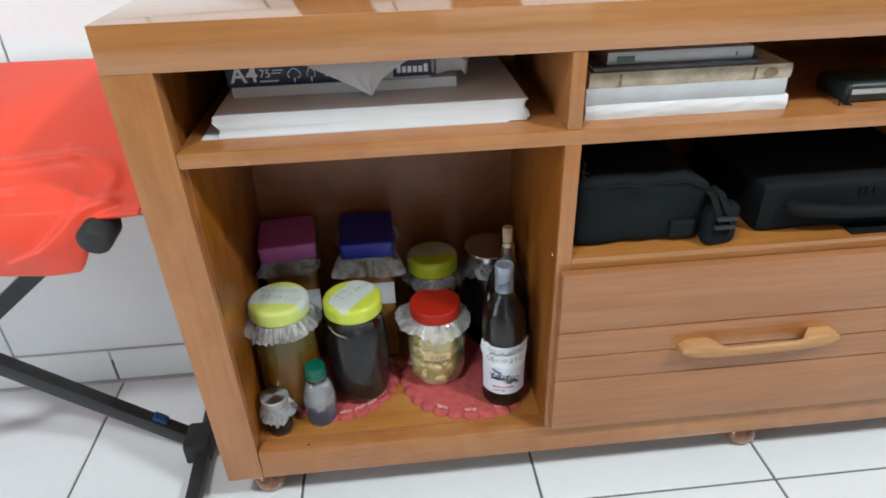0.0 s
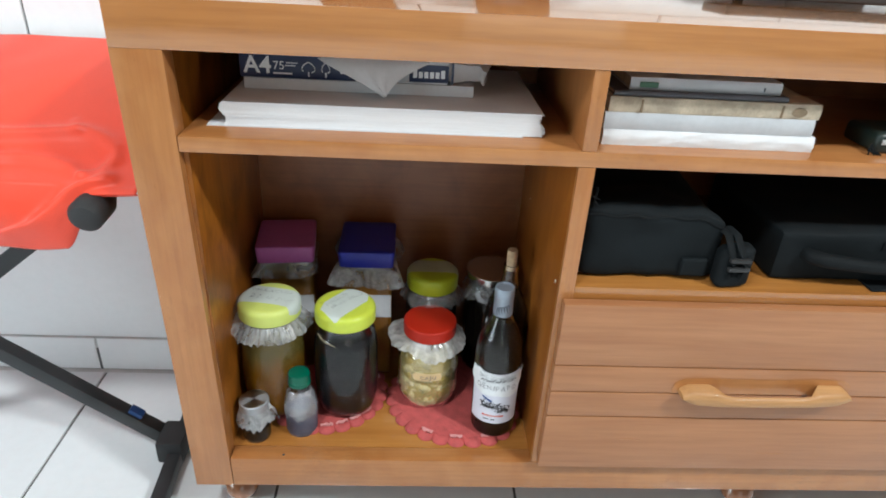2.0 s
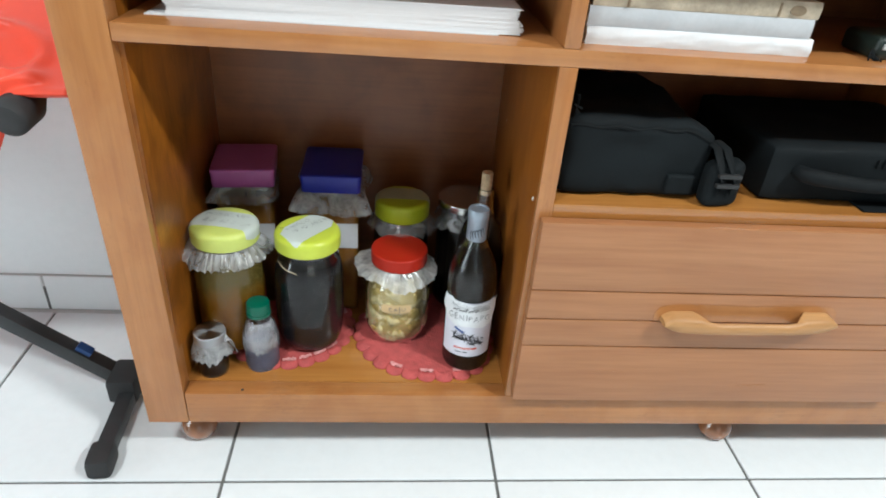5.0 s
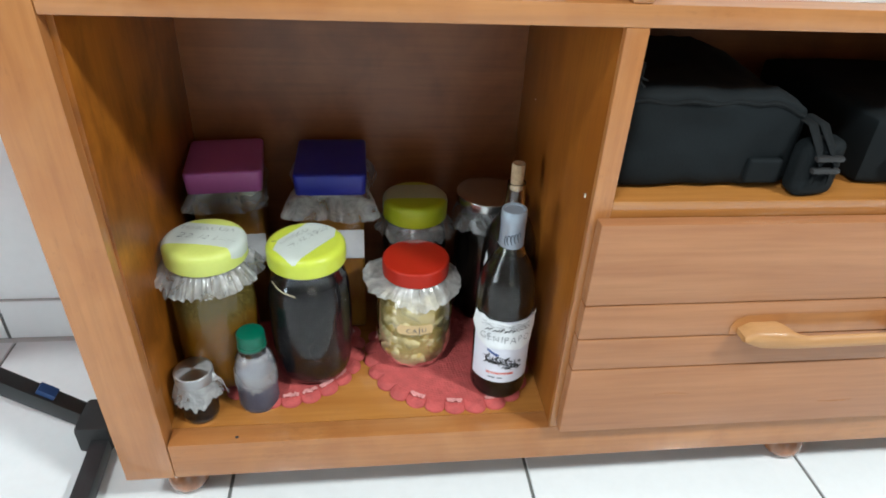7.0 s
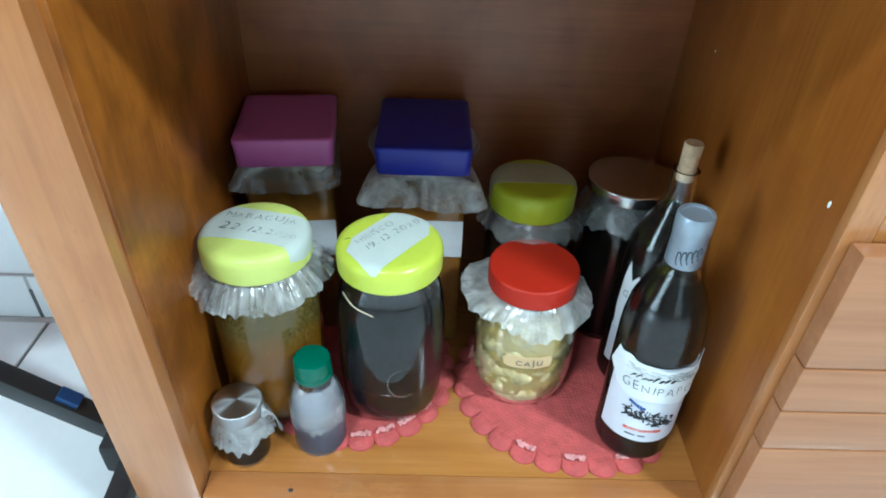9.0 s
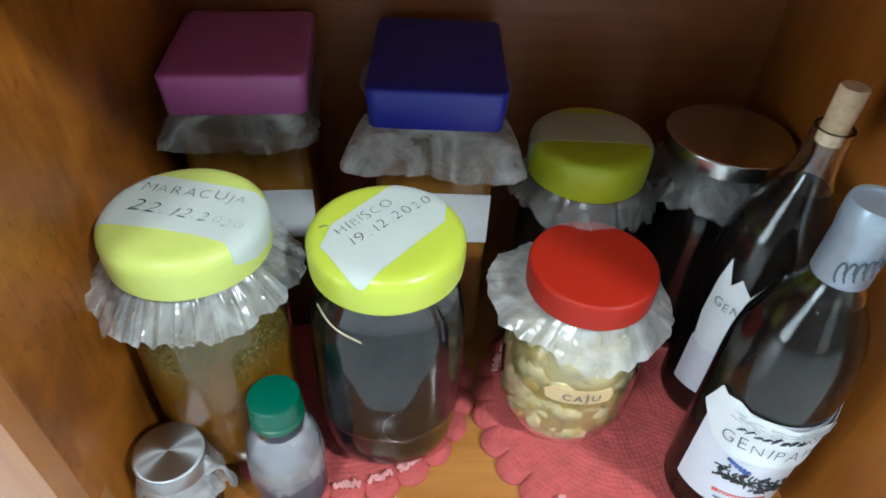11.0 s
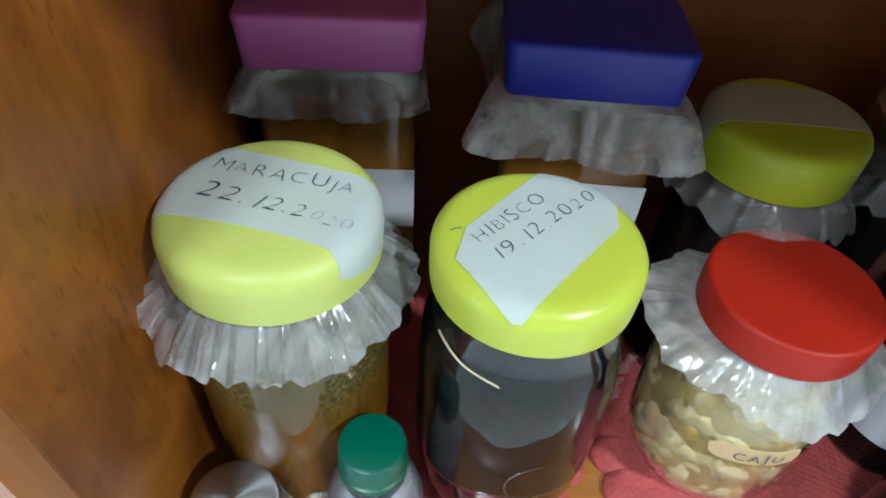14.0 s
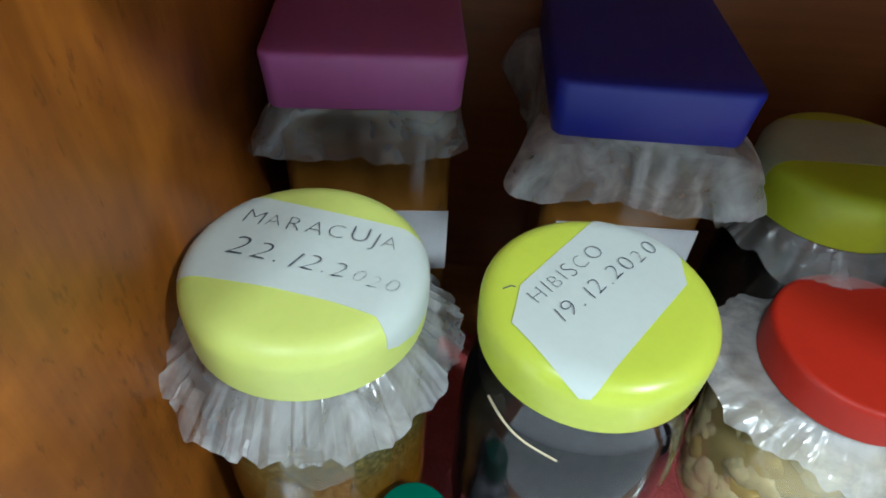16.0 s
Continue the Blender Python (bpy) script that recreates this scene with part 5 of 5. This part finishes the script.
j6 = thing("jar_with_steel_lid", (0.4415, 0.262, DZ), "round glass jar of dark liquid with a polished metal lid", "jar")
see_through(part("glass_body", lathe(shell(J5)), M_GLASS, j6, "clear glass"))
part("infusion", lathe([(0, 0.003), (0.037, 0.003), (0.0465, 0.015), (0.0467, 0.150), (0.0437, 0.168), (0.0405, 0.177), (0, 0.177)]), M_DARK, j6, "dark brown liquid")
part("lid", lathe(lid_profile(0.0490, 0.015, 0.002)), M_METALLID, j6, "polished metal lid").location.z = 0.200
part("film", ruffle(0.0430, 0.196, 0.0560, 0.170, 22, 0.005, 61, neck=(0.0418, 0.204)), M_FILMCLEAR, j6, "crinkled clear plastic film", 24)

# -- bottles --
BOT = [(0.0, 0.0), (0.032, 0.0), (0.0365, 0.003), (0.0385, 0.009), (0.0385, 0.150), (0.0378, 0.168), (0.0345, 0.190), (0.028, 0.208), (0.0200, 0.223), (0.0148, 0.238), (0.0130, 0.250), (0.0126, 0.272)]


def bottle_liquid(top):
    pts = [(0, 0.003), (0.034, 0.003), (0.0372, 0.010)]
    for r, z in BOT[4:]:
        if z < top:
            pts.append((r - 0.0012, z))
    r_end = pts[-1][0] - 0.0015
    return pts + [(r_end, top), (0, top)]


v1 = thing("vodka_bottle", (0.4400, 0.083, DZ), "clear glass bottle of dark liquid with torn white labels", "bottle", "bottles")
see_through(part("glass_body", lathe(shell(BOT), 56), M_GLASS, v1, "clear glass"))
part("infusion", lathe(bottle_liquid(0.224)), M_DARK, v1, "dark brown liquid")
part("capsule", lathe([(0.0, 0.286), (0.0115, 0.286), (0.012, 0.2875), (0.0148, 0.2875), (0.0158, 0.285), (0.0158, 0.270), (0.0151, 0.269), (0.0156, 0.238), (0.0150, 0.237), (0.0149, 0.2375), (0.0135, 0.26), (0.0135, 0.281), (0, 0.281)], 44), M_CAPSULE, v1, "pale blue foil capsule")
b = bmesh.new()
for k in range(5):
    x0 = -0.010 + k * 0.0042
    tube([(x0 + 0.0022 * math.cos(a) + 0.0008 * a / 3, 0.248 + 0.007 * math.sin(a) + k * 0.0016, 0) for a in [j * 0.55 for j in range(9)]], 0.0006, 5, b)
part("capsule_mark", round_wall(b, 0.0158, -6), M_INK, v1, "dark ornamental print")
lb = [(-0.046, 0.022), (0.049, 0.022), (0.049, 0.128), (-0.046, 0.128)]
part("printed_label", round_wall(thicken(grid_poly(lb, 0.005), 0.00025), 0.0389, -10), M_LABELLILAC, v1, "lilac white printed label", 60)
torn = [(-0.051, 0.109), (-0.036, 0.090), (-0.018, 0.082), (0.004, 0.084), (0.026, 0.080), (0.044, 0.085), (0.051, 0.112), (0.058, 0.129), (0.038, 0.126), (0.022, 0.129), (0.004, 0.127), (-0.010, 0.130), (-0.020, 0.128), (-0.030, 0.133), (-0.038, 0.131), (-0.043, 0.134)]
t_bm = grid_poly(torn, 0.004)
for v in t_bm.verts:
    v.co.z += 0.0012 + 0.0014 * noise.noise(Vector((v.co.x * 60, v.co.y * 60, 3))) + 0.05 * max(0.0, abs(v.co.x) - 0.036)
part("torn_paper", round_wall(thicken(t_bm, 0.0003), 0.0392, -10), M_PAPER, v1, "torn white paper stuck over the label", 40)
part("handwriting", round_wall(placed(hand_text("GENIPAPO", 0.0115, 0.072, 5, 0.00028), -0.033, 0.096, 0), 0.0424, -10), M_INK, v1, "pencil lettering", 0)
part("lettering", round_wall(placed(text_bm("VODKA", 0.0075), 0.012, 0.1145, 0), 0.0424, -10), M_INKBLACK, v1, "black print", 0)
b = bmesh.new()
rb = random.Random(3)
for k in range(8):
    x0, z0, hi = -0.026 + k * 0.0052, 0.1115 + 0.0002 * k, rb.uniform(0.003, 0.0075)
    tube([(x0, z0 + rb.uniform(-0.001, 0.001), 0), (x0 + 0.0022, z0 + hi * 0.6, 0), (x0 + 0.0042, z0 + hi, 0), (x0 + 0.0058, z0 + hi * 0.8, 0)], [0.0003, rb.uniform(0.0006, 0.0012), 0.0007, 0.0003], 5, b)
part("print_mark", round_wall(b, 0.0424, -10), M_INKBLACK, v1, "black ornamental print")
b, rb = bmesh.new(), random.Random(8)
for k in range(60):
    x0, z0 = rb.uniform(-0.034, 0.036), rb.uniform(0.1185, 0.1255)
    tube([(x0, z0, 0), (x0 + rb.uniform(0.003, 0.008), z0 - rb.uniform(-0.001, 0.002), 0)], rb.uniform(0.0002, 0.0004), 4, b)
part("print_mark", round_wall(b, 0.0418, -10), M_BOOKGREY, v1, "faded grey print under the torn paper")
# printed coach scene as plain dark strokes
b, rr = bmesh.new(), random.Random(12)
for k in range(80):
    u = k / 79
    x = -0.022 + 0.048 * u
    y = 0.067 - 0.013 * u + rr.uniform(-0.007, 0.007)
    tube([(x, y, 0), (x + rr.uniform(-0.004, 0.004), y + rr.uniform(-0.005, 0.003), 0), (x + rr.uniform(-0.005, 0.006), y - rr.uniform(0.001, 0.006), 0)], rr.uniform(0.0003, 0.0008), 5, b)
part("print_picture", round_wall(b, 0.0394, -10), M_INKBLACK, v1, "dark printed picture")
b = bmesh.new()
for k in range(5):
    tube([(-0.020 + k * 0.003, 0.078 - 0.002 * k, 0), (-0.016 + k * 0.0032, 0.076 - 0.001 * k, 0)], 0.0012, 5, b)
part("print_mark", round_wall(b, 0.0396, -10), M_INKBLUE, v1, "blue print")
part("print_strip", round_wall(placed(thicken(grid_poly([(-0.019, -0.0018), (0.019, -0.0018), (0.019, 0.0018), (-0.019, 0.0018)], 0.004), 0.0002), 0.0, 0.0385, 0), 0.0393, -10), M_INKRED, v1, "red print strip", 0)
part("lettering", round_wall(placed(text_bm("TRIDESTILADA", 0.0040), -0.0155, 0.0372, 0), 0.0398, -10), M_INKWHITE, v1, "white print", 0)
for x0, x1 in ((-0.016, -0.006), (-0.003, 0.004)):
    part("print_bar", round_wall(placed(grid_poly([(x0, 0.0), (x1, 0.0), (x1, 0.002), (x0, 0.002)], 0.003), 0, 0.030, 0), 0.0395, -10), M_INK, v1, "", 0)
for c in v1.children:
    if c.name.split(".")[0] in ("printed_label", "torn_paper", "handwriting", "lettering", "print_mark", "print_picture", "print_strip", "print_bar"):
        c.location.z = 0.0130

v1.rotation_euler.y = radians(-0.7)
v1.scale.z = 0.987

v2 = thing("corked_bottle", (0.4595, 0.176, DZ), "clear glass bottle of dark liquid stopped with a cork", "bottle", "bottles")
see_through(part("glass_body", lathe(shell(BOT), 56), M_GLASS, v2, "clear glass"))
part("infusion", lathe(bottle_liquid(0.229)), M_DARK, v2, "dark brown liquid")
part("cork", lathe([(0, 0.262), (0.0080, 0.262), (0.0084, 0.275), (0.0086, 0.279), (0.0090, 0.298), (0.0082, 0.300), (0, 0.300)], 28), M_CORK, v2, "light brown cork")
lb2 = [(-0.041, 0.115), (-0.038, 0.086), (-0.028, 0.083), (0.02, 0.083), (0.02, 0.16), (-0.012, 0.150), (-0.022, 0.162), (-0.028, 0.152), (-0.035, 0.174), (-0.039, 0.152)]
part("torn_paper", round_wall(thicken(grid_poly(lb2, 0.004), 0.0003), 0.0393, -14), M_PAPER, v2, "torn white paper label", 40)
lb3 = [(-0.040, 0.034), (0.03, 0.034), (0.03, 0.088), (-0.040, 0.088)]
part("printed_label", round_wall(thicken(grid_poly(lb3, 0.005), 0.00025), 0.0389, -14), M_LABELLILAC, v2, "lilac white printed label", 60)
part("handwriting", round_wall(placed(hand_text("GENI", 0.0088, 0.026, 6, 0.0002), -0.036, 0.130, -4), 0.0404, -14), M_INK, v2, "pencil lettering", 0)

crumb = bmesh.new()
bmesh.ops.create_icosphere(crumb, subdivisions=2, radius=0.002)
for v in crumb.verts:
    v.co = Vector((v.co.x * 1.2, v.co.y, max(v.co.z * 0.7 + 0.0012, 0)))
tagged(part("crumb", crumb, M_INKBLACK), "tiny dark crumb on the cabinet floor", "crumb").location = (0.088, 0.009, FLZ)

for lx, ly, lz, watts in LAMPS:
    lampt = thing("ceiling_lamp", (lx, ly, ROOM_Z), "round white ceiling lamp fixture", "ceiling lamp", "ceiling lamps")
    part("base", lathe([(0, 0), (0.25, 0), (0.25, -0.03), (0.235, -0.07), (0.232, -0.07), (0.232, -0.01), (0, -0.01)], 48), M_CEIL, lampt)

# ---- tiles of floor, wall and skirting ----
tm = tile_mesh(TILE - 0.005, TILE - 0.005, 0.008, M_TILE)
for i in range(-7, 10):
    for j in range(-10, 1):
        x, y = 0.056 + TILE * (i + 0.5), -0.046 + TILE * (j + 0.5)
        if X0 - 0.2 < x < X1 + 0.2 and y > Y0 - 0.1:
            t = new("tile", tm)
            t.parent, t.location = floor, (x, y, 0)
wt = tile_mesh(TILE - 0.004, TILE - 0.004, 0.008, M_WALLTILE)
for k in range(6):
    for i in range(-6, 10):
        x = -0.382 + TILE * (i + 0.5) + (0.219 if k % 2 == 0 else 0.0)
        z = 0.082 + TILE * (k + 0.5)
        if X0 < x < X1 + 0.1 and z < ROOM_Z - 0.1:
            t = new("tile", wt)
            t.parent, t.matrix_local = wall_north, pose(x, WALL_Y - 0.004, z, 90, 0, 0)
board = tagged(new("baseboard"), "white ceramic skirting tiles with a dark joint", "baseboard", kind="structure")
st_m = tile_mesh(TILE - 0.004, 0.0825, 0.010, M_WALLTILE)
for i in range(-5, 9):
    x = -0.395 + TILE * (i + 0.5)
    t = new("tile", st_m)
    t.parent, t.matrix_local = board, pose(x, WALL_Y - 0.011, 0.0423, 90, 0, 0)

M_SKIRTJOINT = plain("pale_skirting_joint", (0.55, 0.55, 0.54), 0.8, 0.15, 20, 200, 0.2)
part("joint", box(X0, X1, WALL_Y - 0.0095, WALL_Y - 0.002, 0.0, 0.0850, 0), M_SKIRTJOINT, board, "pale grout")
part("joint", box(X0, X1, WALL_Y - 0.022, WALL_Y - 0.0108, -0.003, 0.0006, 0), M_SKIRTJOINT, board, "pale grout")
part("joint", box(-0.3975, -0.3925, WALL_Y - 0.0112, WALL_Y - 0.0096, 0.001, 0.058, 0), M_GROUT, board, "dirt-filled joint")
